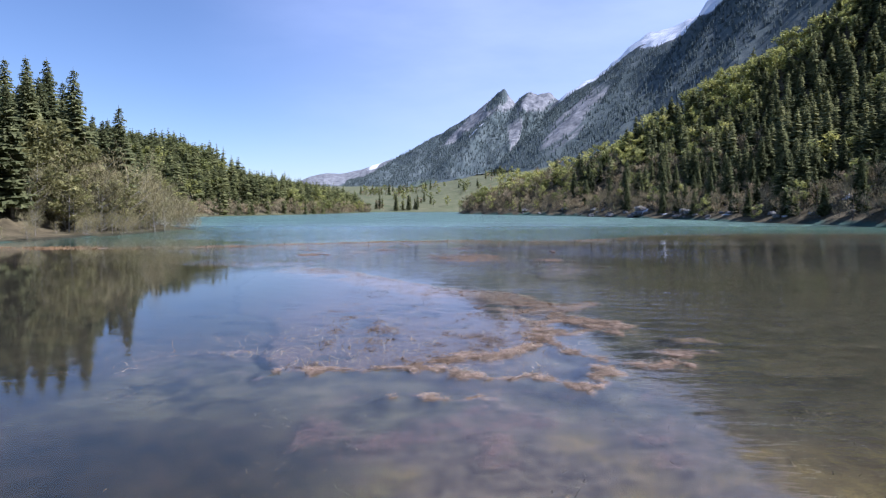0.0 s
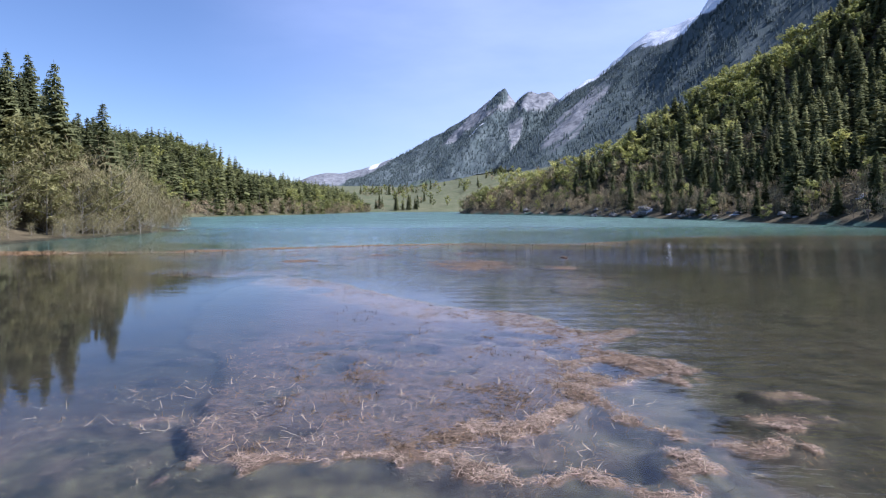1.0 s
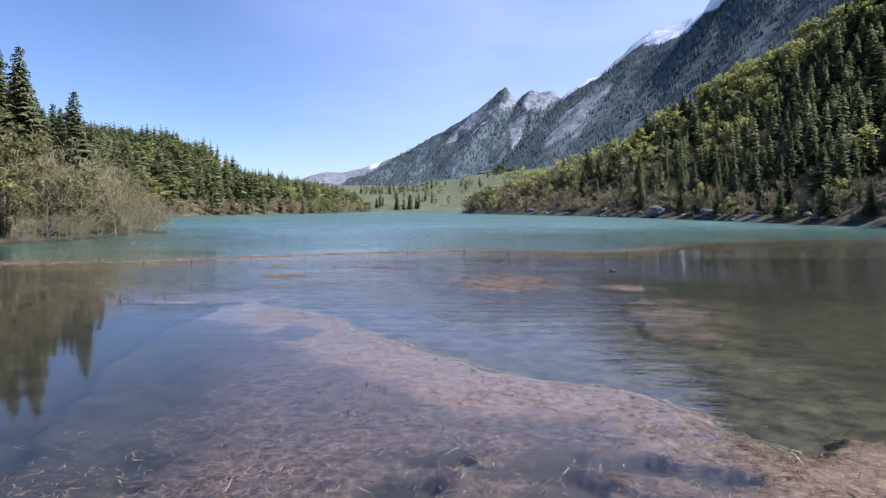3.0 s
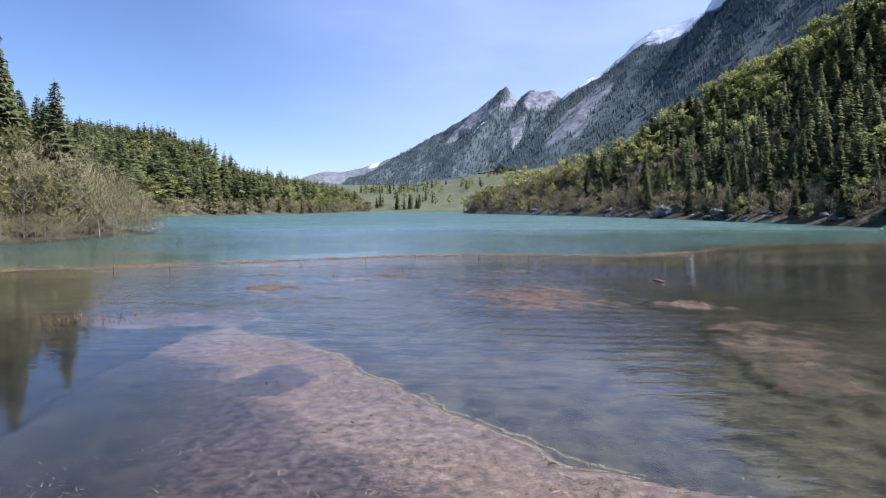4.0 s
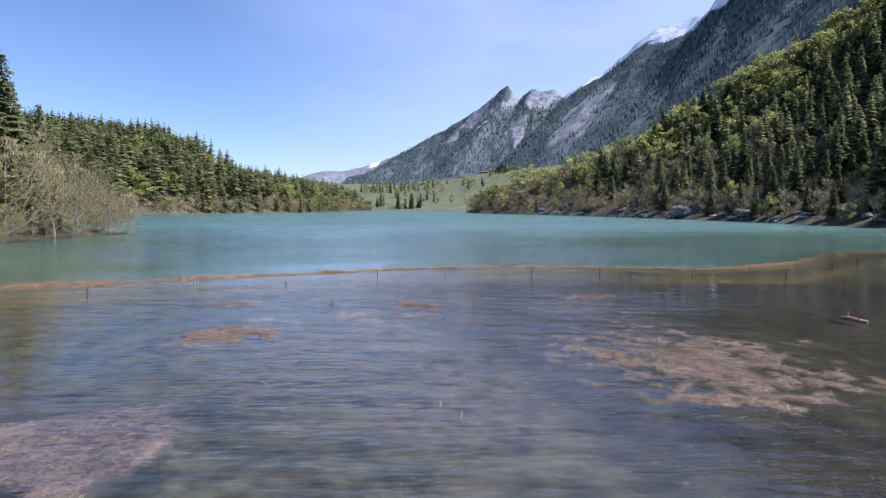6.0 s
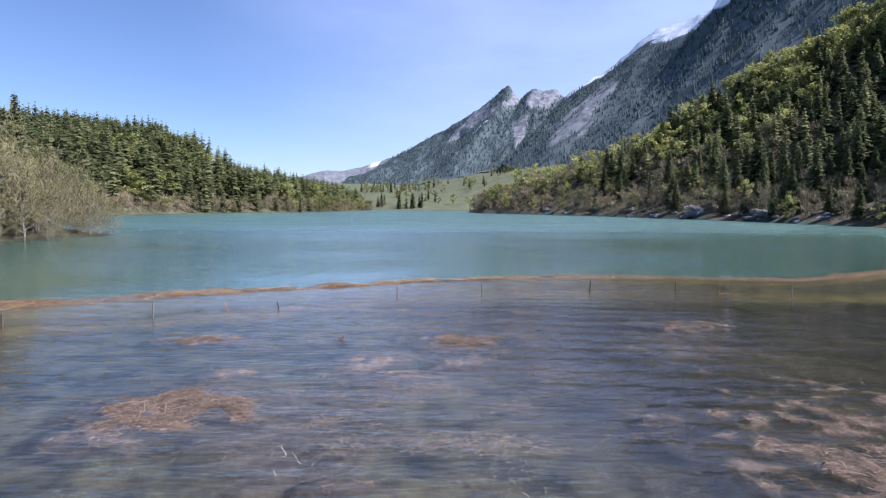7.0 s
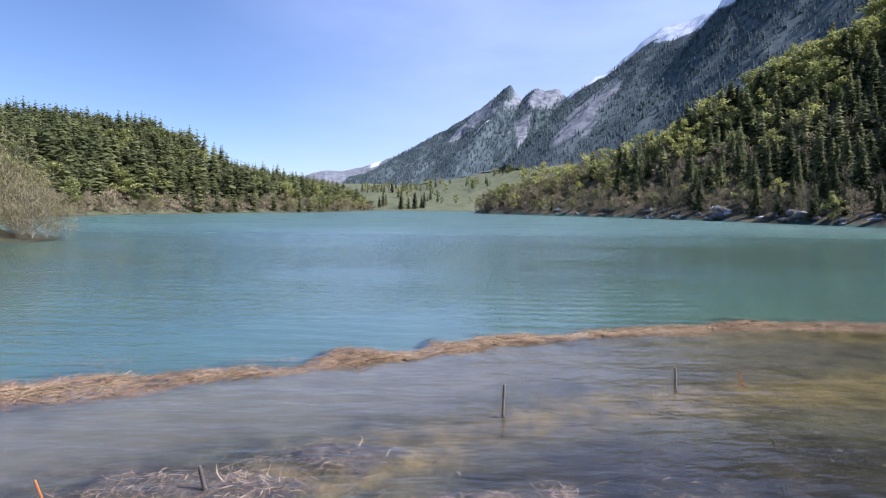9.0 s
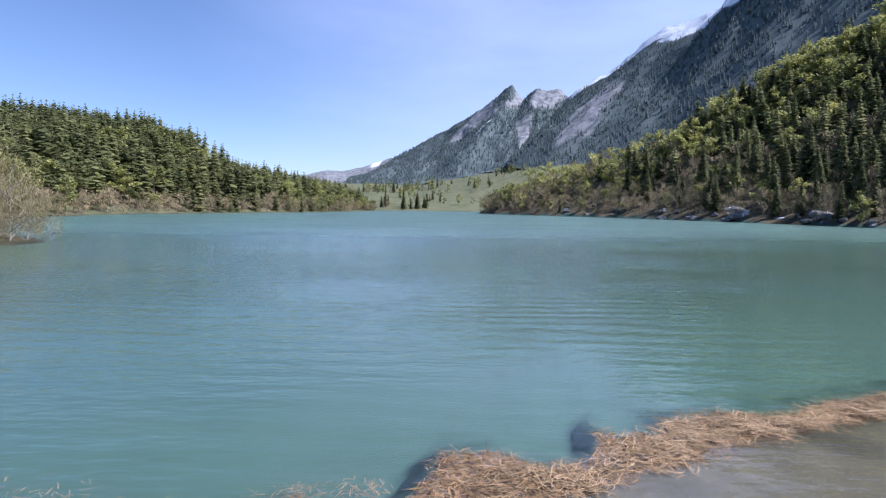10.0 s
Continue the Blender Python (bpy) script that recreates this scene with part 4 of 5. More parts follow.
# left bank: the spruce stand behind the strand, with bare trees at the water
rl = np.random.RandomState(3)
plant(spruces, 2, -65.5, 125.5, 0.97, 1.0, label="tall lone spruce rising over the bare shore trees")
for x, y, s in ((-104, 162, 1.05), (-92, 150, 0.98), (-92, 130, 1.0), (-83, 128, 0.95), (-88, 138, 1.0), (-98, 145, 0.95), (-80, 118, 0.9), (-74, 130, 0.75), (-77, 140, 0.8), (-86, 152, 0.85)):
    plant(spruces, int(x * 7 + y) % 4, x, y, s, rl.uniform(0.95, 1.1))
px, py = scattered(rl, -135, -68, 45, 168, 5.6)
for x, y in zip(px, py):
    d = left_shore(y) - x
    if 9 < d < 20 and x < -69 and rl.rand() < 0.28:
        plant(budding, rl.randint(3), x, y, rl.uniform(0.58, 0.90), rl.uniform(0.85, 1.0))
    elif d > 11 and rl.rand() < 0.9 and x < -72:
        plant(spruces, rl.randint(4), x, y, rl.uniform(0.85, 1.1), rl.uniform(0.92, 1.08))
    elif d > 9 and rl.rand() < 0.25:
        plant(beeches, rl.randint(3), x, y, rl.uniform(0.4, 0.65))
px, py = scattered(rl, -84, -54, 62, 150, 3.7)
for x, y in zip(px, py):
    d = left_shore(y) - x
    if 0.6 < d < 13 and rl.rand() < (0.85 if y > 108 else 0.45):
        near_tip = y > 112
        plant(bares, rl.randint(3), x, y, (rl.uniform(0.6, 0.95) if d < 3.5 else rl.uniform(1.15, 1.55)) if near_tip else rl.uniform(0.35, 0.7), rl.uniform(0.9, 1.15),
              label="dense bare shrub leaning over the water" if near_tip and d < 5 else "")

for x, y, s in ((-61, 118, 1.45), (-63, 113, 1.45), (-58, 124, 1.05), (-59, 131, 1.0), (-57.5, 137, 0.8), (-60, 140, 0.85), (-66, 117, 1.6), (-68, 110, 1.5), (-64, 106, 1.0), (-57, 143, 0.6), (-62, 125, 1.2), (-70, 104, 1.3)):
    plant(bares, int(x + y) % 2, x, y, 1.22 * s, 1.12, label="broad bare shore tree with dense tan twigs")

for x, y, s in ((-64, 121, 0.62), (-66, 112, 0.66), (-69, 116, 0.74), (-61, 128, 0.48), (-70, 124, 0.8), (-63, 134, 0.45), (-72, 108, 0.7), (-67, 128, 0.66), (-74, 116, 0.82), (-62, 116, 0.55), (-65, 106, 0.55)):
    plant(budding, int(x + y) % 3, x, y, s, 0.95, label="young olive-budding tree among bare shore shrubs")

px, py = scattered(rl, -72, -54, 106, 148, 2.9)
for x, y in zip(px, py):
    d = left_shore(y) - x
    if -0.4 < d < 9 and rl.rand() < (0.9 if d < 3 else 0.5):
        plant(bares, rl.randint(2), x, y, rl.uniform(0.28, 0.5) + 0.06 * max(d, 0), rl.uniform(0.9, 1.1), label="low bare shrub with tan twigs at the waterline")

# left hill further off
rh = np.random.RandomState(4)
px, py = scattered(rh, -480, -40, 165, 1010, 7.0)
d = left_shore(py) - px
keep = (d > 4) & (px > -0.80 * (py + 20) - 40) & ~((d > 150) & (py < 420)) & (d < 230) & ~((py > np.interp(px, (-420, -300, -226), (625, 577, 551)) ) & (px < -226))
px, py, d = px[keep], py[keep], d[keep]
pz = height(px, py)
edge = d < 16
kind = np.where(rh.rand(len(px)) < 0.90 - 0.25 * smooth(0.1, 0.5, fbm(px, py, 50, 3)), rh.randint(0, 3, len(px)), 3 + rh.randint(0, 2, len(px)))
kind = np.where(edge, np.where(rh.rand(len(px)) < 0.45, 5 + rh.randint(0, 2, len(px)), np.where(rh.rand(len(px)) < 0.72, rh.randint(0, 3, len(px)), 3 + rh.randint(0, 2, len(px)))), kind)
size = np.where(edge, rh.uniform(0.55, 0.9, len(px)), rh.uniform(0.8, 1.15, len(px)))
kind = np.where((kind < 3) & (rh.rand(len(px)) < 0.30), 7 + rh.randint(0, 2, len(px)), kind)
keep = ~(edge & (rh.rand(len(px)) < 0.3))
grove("hill_forest", HILL, np.stack([px, py, pz - 0.5, size, kind, rh.rand(len(px)), rh.uniform(0.75, 1.0, len(px))], 1)[keep], "dense dark spruce forest on the hill with a few light green beeches")

qx, qy = scattered(rh, -150, -60, 175, 800, 5.5)
qd = left_shore(qy) - qx
keep = (qd > 1.0) & (qd < 15) & (rh.rand(len(qx)) < 0.75)
qx, qy, qn = qx[keep], qy[keep], int(keep.sum())
grove("strand_shrubs", HILL, np.stack([qx, qy, height(qx, qy) - 0.5, rh.uniform(0.3, 0.7, qn), np.where(rh.rand(qn) < 0.85, 5 + rh.randint(0, 2, qn), rh.randint(0, 4, qn)), rh.rand(qn), rh.uniform(0.9, 1.2, qn)], 1), "leafless shrubs and young trees along the lake strand")

# right slope: single trees near the water, the joined woods above
rr = np.random.RandomState(5)
px, py = scattered(rr, 20, 345, 60, 600, 7.6)
d = px - right_shore(py)
h_all = height(px, py)
keep = (d > 2) & (d < 250) & (h_all > 0.3) & (py < np.interp(px, (20, 112, 205, 300, 400), (620, 540, 465, 410, 370)))
px, py, d, h_all = px[keep], py[keep], d[keep], h_all[keep]
low, q = d < 26, rr.rand(len(px))
# beeches thrive on the outer point and along the crest, spruces on the inner slope
leafy = 0.40 + 0.45 * smooth(360, 470, py) + 0.20 * smooth(110, 160, d) + 0.55 * fbm(px, py, 45, 3) - 0.50 * smooth(400, 310, py) * smooth(200, 150, d)
kind = np.where(q < leafy, 3 + rr.randint(0, 2, len(px)), rr.randint(0, 3, len(px)))
kind = np.where((low & (rr.rand(len(px)) < 0.55)) | ((d < 75) & (py > 300) & (rr.rand(len(px)) < 0.5)), 5 + rr.randint(0, 2, len(px)), kind)
size = np.where(kind < 3, rr.uniform(0.65, 1.1, len(px)), rr.uniform(0.75, 1.15, len(px))) * np.where(d < 10, 0.75, 1.0)
single = (d < 42) & (py > 130) & (py < 470)
n_single = 0
for i in np.nonzero(single)[0]:
    if n_single < 230:
        kinds = spruces if kind[i] < 3 else beeches if kind[i] < 5 else bares
        plant(kinds, rr.randint(12), px[i], py[i], size[i], rr.uniform(0.8, 1.0), 0.6)
        n_single += 1
    else:
        single[i] = False
grove("slope_forest", LIGHT, np.stack([px, py, h_all - 0.8, size, kind, rr.rand(len(px)), rr.uniform(0.78, 1.0, len(px))], 1)[~single], "mixed forest of dark spruces and fresh green beeches on a steep slope")

qx, qy = scattered(rr, 20, 160, 120, 600, 4.6)
qd = qx - right_shore(qy)
keep = (qd > 1.5) & (qd < 30) & (rr.rand(len(qx)) < 0.55)
qx, qy, qn = qx[keep], qy[keep], int(keep.sum())
grove("shore_shrubs", LIGHT, np.stack([qx, qy, height(qx, qy) - 0.6, rr.uniform(0.3, 0.75, qn), np.where(rr.rand(qn) < 0.93, 5 + rr.randint(0, 2, qn), 3), rr.rand(qn), rr.uniform(0.9, 1.2, qn)], 1), "leafless brown shrubs at the foot of the slope")

# far end of the lake: loose trees on the strand and the meadow
rf = np.random.RandomState(6)
px, py = rf.uniform(-150, 190, 520), rf.uniform(806, 1450, 520)
clump = fbm(px, py, 90, 3)
keep = (clump > 0.05) | (py < 850) & (rf.rand(520) < 0.6)
px, py = px[keep], py[keep]
few = (rf.rand(len(px)) < 0.40) | (py > 1150)
px, py = px[few], py[few]
kind = np.where(rf.rand(len(px)) < np.where(py < 1100, 0.18, 0.5), rf.randint(0, 3, len(px)), np.where(rf.rand(len(px)) < 0.5, 5, 3))
grove("meadow_trees", LIGHT, np.stack([px, py, height(px, py) - 0.4, rf.uniform(0.5, 1.0, len(px)), kind, rf.rand(len(px)), np.ones(len(px))], 1), "scattered spruces and bare trees on the lakeside meadow")


for k in range(18):
    plant(spruces, rf.randint(4), rf.uniform(-122, -16), rf.uniform(812, 856), rf.uniform(0.7, 1.05), 1.0, 0.4, "dark spruce on the meadow at the head of the lake")


def mountain_wood(name, p, covers, n, seed, label, s_max=1.0, limit=0.45, v_min=0.02):
    """Small trees on a mountain side wherever neither rock nor snow lies open."""
    r = np.random.RandomState(seed)
    nu, nv = p.shape[:2]
    iu, iv = r.randint(1, int((nu - 1) * s_max), n), (r.uniform(v_min, 1, n) ** 0.625 * (nv - 2)).astype(int)
    open_ground = np.maximum(covers["rock"], covers["snow"])[iu, iv] + 0.6 * covers["meadow"][iu, iv]
    q = p[iu, iv] + r.uniform(-4, 4, (n, 3)) * np.array((1, 1, 0))
    ok = (open_ground + r.uniform(-0.25, 0.25, n) < limit)
    q = q[ok]
    m = len(q)
    places = np.stack([q[:, 0], q[:, 1], q[:, 2] - 2.5, r.uniform(0.38, 0.75, m), r.randint(0, 2, m), r.rand(m), r.uniform(0.9, 1.2, m)], 1)
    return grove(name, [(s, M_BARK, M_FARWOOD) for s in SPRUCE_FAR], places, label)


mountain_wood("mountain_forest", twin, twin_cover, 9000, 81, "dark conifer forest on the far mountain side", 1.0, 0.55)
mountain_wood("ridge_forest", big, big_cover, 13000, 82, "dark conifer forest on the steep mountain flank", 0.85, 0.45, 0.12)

# ---- stakes, log and reeds ----
def part(name, bm, mat, parent=None, label=""):
    me = bpy.data.meshes.new(name)
    bm.to_mesh(me)
    bm.free()
    me.materials.append(mat)
    ob = new(name, me)
    if parent:
        ob.parent = parent
    return tagged(ob, label) if label else ob


def rod(bm, points, radii, sides=9, wobble=0.0, seed=0):
    """A tapering rounded rod through points, closed at both ends."""
    r = np.random.RandomState(seed)
    rings = []
    for i, (p, rad) in enumerate(zip(points, radii)):
        d = Vector(points[min(i + 1, len(points) - 1)]) - Vector(points[max(i - 1, 0)])
        q = d.to_track_quat("Z", "Y")
        rings.append([bm.verts.new(Vector(p) + q @ Vector((rad * math.cos(a) * (1 + wobble * r.uniform(-1, 1)), rad * math.sin(a) * (1 + wobble * r.uniform(-1, 1)), 0)))
                      for a in (2 * math.pi * k / sides for k in range(sides))])
    for a, b in zip(rings, rings[1:]):
        for k in range(sides):
            f = bm.faces.new((a[k], a[(k + 1) % sides], b[(k + 1) % sides], b[k]))
            f.smooth = True
    bm.faces.new(rings[0][::-1])
    bm.faces.new(rings[-1])


def stake(x, y, tall, rad, lean_x, lean_y, mat, label, seed):
    """A stake driven into the lake bed, with a hewn, chamfered head."""
    base = float(height(x, y)[0]) - 0.12
    top = tall - base
    bm = bmesh.new()
    pts = [(lean_x * z, lean_y * z, z) for z in (0, top * 0.35, top * 0.7, top - 0.05, top - 0.012, top)]
    rod(bm, pts, [rad * k for k in (1.05, 1.0, 0.97, 0.96, 0.9, 0.62)], 9, 0.10, seed)
    ob = part("stake", bm, mat)
    ob.location = (x, y, base)
    return tagged(ob, label, "stake", "stakes along the drowned dyke")


GREY = "weathered grey wooden stake standing in shallow water"
DARK = "dark wet wooden stake leaning out of shallow water"
ORANGE = "thin orange-painted marker stake in shallow water"
for k, (x, y, tall, rad, lx, ly, look_of) in enumerate((
        (-13.5, 75.9, 0.32, 0.034, -0.22, 0.05, DARK), (-8.3, 79.5, 0.56, 0.032, 0.03, 0.0, GREY), (-3.6, 81.2, 0.46, 0.032, -0.03, 0.05, GREY), (2.6, 81.9, 0.62, 0.036, 0.06, 0.0, DARK),
        (7.6, 81.8, 0.55, 0.036, 0.0, 0.04, DARK), (13.5, 80.5, 0.5, 0.045, 0.04, 0.0, GREY), (20.5, 80.4, 0.5, 0.05, -0.05, 0.0, DARK), (27.8, 86.1, 0.6, 0.05, 0.03, 0.0, DARK),
        (34.1, 91.7, 0.6, 0.05, -0.03, 0.0, DARK), (-18.3, 73.7, 0.62, 0.032, 0.02, 0.0, GREY), (-23.3, 71.9, 0.45, 0.045, 0.0, 0.05, DARK),
        (-26.9, 70.2, 0.6, 0.045, 0.06, 0.0, DARK), (-1.6, 81.6, 0.26, 0.013, -0.12, 0.1, ORANGE), (-15.45, 75.3, 0.34, 0.013, -0.42, 0.1, ORANGE), (9.8, 81.2, 0.34, 0.013, 0.05, 0.0, ORANGE))):
    stake(x, y, tall, rad, lx, ly, {GREY: M_STAKE, DARK: M_BARK, ORANGE: M_ORANGE}[look_of], look_of, k)

drift = new("driftwood_log")
drift.matrix_basis = pose(14.1, 65.4, 0.03, 0, 0, -75) @ Matrix.Diagonal((0.55, 0.75, 0.75, 1))
bm = bmesh.new()
rod(bm, [(-1.1, 0, -0.03), (-0.6, 0.05, 0.02), (0, 0, 0.03), (0.6, -0.06, 0.02), (1.15, 0.02, 0.05)], [0.12, 0.17, 0.18, 0.15, 0.09], 12, 0.12, 4)
part("trunk", bm, M_LOG, drift)
bm = bmesh.new()
rod(bm, [(-0.55, 0.05, 0.10), (-0.62, 0.12, 0.32), (-0.75, 0.16, 0.46)], [0.06, 0.045, 0.02], 7, 0.1, 5)
part("branch_stub", bm, M_LOG, drift)
bm = bmesh.new()
rod(bm, [(0.5, -0.04, 0.08), (0.62, -0.2, 0.2), (0.8, -0.34, 0.24)], [0.05, 0.035, 0.015], 7, 0.1, 6)
part("branch_stub", bm, M_LOG, drift)
tagged(drift, "short brown driftwood log with branch stubs, afloat", "log")


def blades(name, x, y, z, r, length, rise, width, label, mat=M_STRAW):
    """Dead reed blades, each bent once: rise 0 lies flat, 1 stands upright."""
    n = len(x)
    a = r.uniform(0, 2 * np.pi, n)
    ln = length * r.uniform(0.4, 1.3, n)
    up = np.clip(rise + r.normal(0, 0.05 + 0.22 * rise, n), -0.15, 1)
    flat = np.sqrt(np.clip(1 - up ** 2, 0, 1))
    d1 = np.stack([np.cos(a) * flat, np.sin(a) * flat, up], 1)
    bend = r.uniform(-0.7, 0.7, n)
    d2 = np.stack([np.cos(a + bend) * flat, np.sin(a + bend) * flat, up - 0.15 - 0.25 * r.rand(n)], 1)
    side = np.stack([-np.sin(a), np.cos(a), 0.4 * r.normal(size=n)], 1) * (width * r.uniform(0.6, 1.4, n))[:, None]
    p0 = np.stack([x, y, z], 1)
    p1 = p0 + d1 * (ln * 0.55)[:, None]
    p2 = p1 + d2 * (ln * 0.45)[:, None]
    v = np.stack([p0 - side, p0 + side, p1 + side * 0.8, p1 - side * 0.8, p2], 1).reshape(-1, 3)
    i = np.arange(n) * 5
    t = np.concatenate([np.stack([i, i + 1, i + 2], 1), np.stack([i, i + 2, i + 3], 1), np.stack([i + 3, i + 2, i + 4], 1)])
    return tagged(new(name, tri_mesh(name, v, t, [mat])), label, "reed", kind="stuff")


def over(r, n, x0, x1, y0, y1, test):
    """n or fewer places in a rectangle, kept with the chance that test gives."""
    x, y = r.uniform(x0, x1, n), r.uniform(y0, y1, n)
    keep = r.rand(n) < test(x, y)
    return x[keep], y[keep]


rb = np.random.RandomState(9)
x = rb.uniform(-30, 34, 190000)
y = bank_line(x) + rb.uniform(-3.4, 3.4, len(x))
keep = rb.rand(len(x)) < bank_cover(x, y) ** 1.6 * (1 - 0.6 * smooth(2, 14, np.abs(x + 8)))
x, y = x[keep], y[keep]
blades("dyke_reed", x, y, height(x, y) + rb.uniform(0.005, 0.07, len(x)), rb, 0.34, 0.09, 0.0065, "matted tan dead reed along the drowned dyke", M_STRAW)
x = rb.uniform(-21, 6, 60000)
y = bank_line(x) + rb.uniform(-3.0, 3.0, len(x))
keep = rb.rand(len(x)) < smooth(0.45, 0.95, bank_cover(x, y)) * smooth(-0.2, 0.35, fbm(x + 5, y, 1.3, 3))
x, y = x[keep], y[keep]
blades("dyke_stems", x, y, height(x, y) + rb.uniform(0.03, 0.10, len(x)), rb, 0.46, 0.09, 0.006, "long bleached reed stems strewn over the drowned dyke", M_DYKESTEM)
x = rb.uniform(-62, -34, 9000)
y = bank_line(x) + rb.normal(0, 2.2, len(x))
keep = fbm(x, y, 3.5, 3) > -0.05
x, y = x[keep], y[keep]
blades("sedge_fringe", x, y, np.maximum(height(x, y), -0.1), rb, 0.45, 0.3, 0.02, "pale dead sedge standing in the shallows")
def raft_test(x, y):
    c = reed_cover(x, y)
    return (0.85 * smooth(36, 27, y) * c[2] + 0.35 * c[0]) * (0.15 + 0.85 * smooth(46, 30, y)) * smooth(-0.5, 0.2, fbm(x, y, 0.8, 3))


x, y = over(rb, 150000, -13, 9.5, 16, 50, raft_test)
blades("raft_reed", x, y, height(x, y) + rb.uniform(0.005, 0.05, len(x)), rb, 0.22, 0.07, 0.0075, "fine broken reed litter lying on a drowned mat", M_DEBRIS)
x, y = over(rb, 46000, -13, 9.5, 16, 50, raft_test)
blades("raft_straw", x, y, height(x, y) + rb.uniform(0.02, 0.07, len(x)), rb, 0.26, 0.09, 0.007, "paler broken reed stems scattered on a drowned mat", M_MATREED)
x, y = over(rb, 200000, -17, 15, 40, 78, lambda x, y: smooth(0.15, 0.6, reed_cover(x, y)[0]) * 0.9)
blades("mat_reed", x, y, np.maximum(height(x, y), -0.10) + rb.uniform(-0.01, 0.03, len(x)), rb, 0.26, 0.03, 0.0040, "broken dead reed on small drowned mats", M_MATREED)
# dry litter that floats on the raft's rim and on the thick mats
x, y = over(rb, 260000, -8, 10.5, 13, 25.5, lambda x, y: smooth(0.55, 0.9, reed_cover(x, y)[0]) * smooth(-0.35, 0.2, fbm(x + 17, y, 0.7, 3)) * 0.8)
blades("floating_reed", x, y, np.maximum(height(x, y), 0.0) + rb.uniform(0.004, 0.045, len(x)), rb, 0.20, 0.06, 0.0055, "dry tan reed litter heaped on the rim of the raft", M_FLOATREED)
x, y = over(rb, 170000, -17, 14, 52, 78, lambda x, y: smooth(0.30, 0.70, reed_cover(x, y)[0]) * smooth(-0.35, 0.2, fbm(x + 17, y * 1.5, 0.8, 4)) * (0.25 + 0.75 * smooth(56, 62, y)))
blades("floating_reed", x, y, np.maximum(height(x, y), 0.0) + rb.uniform(-0.012, 0.016, len(x)), rb, 0.25, 0.03, 0.0042, "dry tan reed litter floating in ragged mats", M_FLOATREED)
x, y = over(rb, 150000, -15, 3, 60, 77, lambda x, y: smooth(0.0, 0.35, fbm(x + 27, y * 1.4 + 8, 1.5, 4) + 0.05) * smooth(0, -5, x) * smooth(77, 73, y) * 0.28)
blades("drowned_reed", x, y, rb.uniform(-0.16, 0.01, len(x)), rb, 0.24, 0.08, 0.006, "drowned reddish-brown reed stems just under the surface", M_MATREED)
x, y = over(rb, 30000, -3, 6, 11, 16, lambda x, y: smooth(0.15, 0.5, fbm(x + 7, y * 1.3 + 3, 1.2, 4) + 0.25 * np.exp(-((x - 1.4) / 1.8) ** 2 - ((y - 13.6) / 0.9) ** 2)) * 0.7)
blades("drowned_reed", x, y, rb.uniform(-0.36, -0.12, len(x)), rb, 0.20, 0.08, 0.0055, "drowned reddish-brown reed stems just under the surface", M_REDWEED)
x, y = over(rb, 16000, -10, 8, 16.5, 33, lambda x, y: smooth(0.30, 0.75, fbm(x, y, 1.4, 3) + 0.38) * reed_cover(x, y)[1] * smooth(33, 22, y) * (0.3 + 0.7 * smooth(-9, -4, x)) * 0.36)
blades("standing_reed", x, y, np.maximum(height(x, y), -0.08), rb, 0.42, 0.50, 0.0065, "bleached broken reed stalks standing out of the water", M_PALEREED)
x, y = over(rb, 42000, -12, 9, 15, 34, lambda x, y: smooth(0.25, 0.75, fbm(x, y, 1.6, 3) + 0.4) * reed_cover(x, y)[1] * smooth(34, 20, y) * 0.5)
blades("reed_stubble", x, y, np.maximum(height(x, y), -0.12), rb, 0.24, 0.6, 0.0045, "short broken reed stalks standing out of the water")
x, y = over(rb, 7000, -14, 12, 52, 82, lambda x, y: smooth(0.3, 0.8, fbm(x, y, 1.8, 3) + 0.35) * reed_cover(x, y)[1] * 0.30)
blades("reed_stalks", x, y, np.maximum(height(x, y), -0.25), rb, 0.42, 0.6, 0.006, "single reed stalks standing out of the water", M_PALEREED)
x, y = -18.5 + rb.normal(0, 1.3, 260), 51.5 + rb.normal(0, 0.9, 260)
blades("reed_clump", x, y, np.maximum(height(x, y), -0.2), rb, 0.6, 0.75, 0.010, "sparse standing reed at the end of the raft")
x, y = over(rb, 120000, -20, 16, 8, 78, lambda x, y: smooth(0.0, 0.5, fbm(x + 70, y + 20, 1.7, 4) + 0.25 * fbm(x, y, 7, 2)) * 0.75 * (reed_cover(x, y)[0] < 0.3) * (1 - 0.9 * smooth(-8, -12, x)) * (1 - 0.8 * smooth(16, 11, y) * smooth(1, -5, x)))
blades("pond_weed", x, y, height(x, y), rb, 0.20, 0.55, 0.012, "brown and olive weed growing on the drowned meadow", M_PONDWEED)
# pale scum of pollen in wavering threads along the raft's edge
edge = np.array(LAKE_EDGE[5:18])
k, f, off = rb.randint(0, len(edge) - 1, 150000), rb.rand(150000), rb.uniform(-0.95, 0.95, 150000)
way = edge[k + 1] - edge[k]
x, y = (edge[k] + way * f[:, None] + off[:, None] * np.stack([-way[:, 1], way[:, 0]], 1) / np.hypot(way[:, 0], way[:, 1])[:, None]).T
gap = edge_distance(x, y, RAFT) + 0.35 * fbm(x, y, 2.6, 4) + 0.28 * fbm(x + 50, y, 0.9, 3)
thread = np.minimum(np.abs(gap + 0.05 + 0.14 * fbm(x + 8, y, 0.8, 2)), np.abs(gap - 0.16 + 0.22 * fbm(x + 33, y, 1.1, 2)))
keep = (thread < 0.045) & (fbm(x, y, 1.6, 3) > -0.12) & (rb.rand(len(x)) < 0.6)
x, y = x[keep], y[keep]
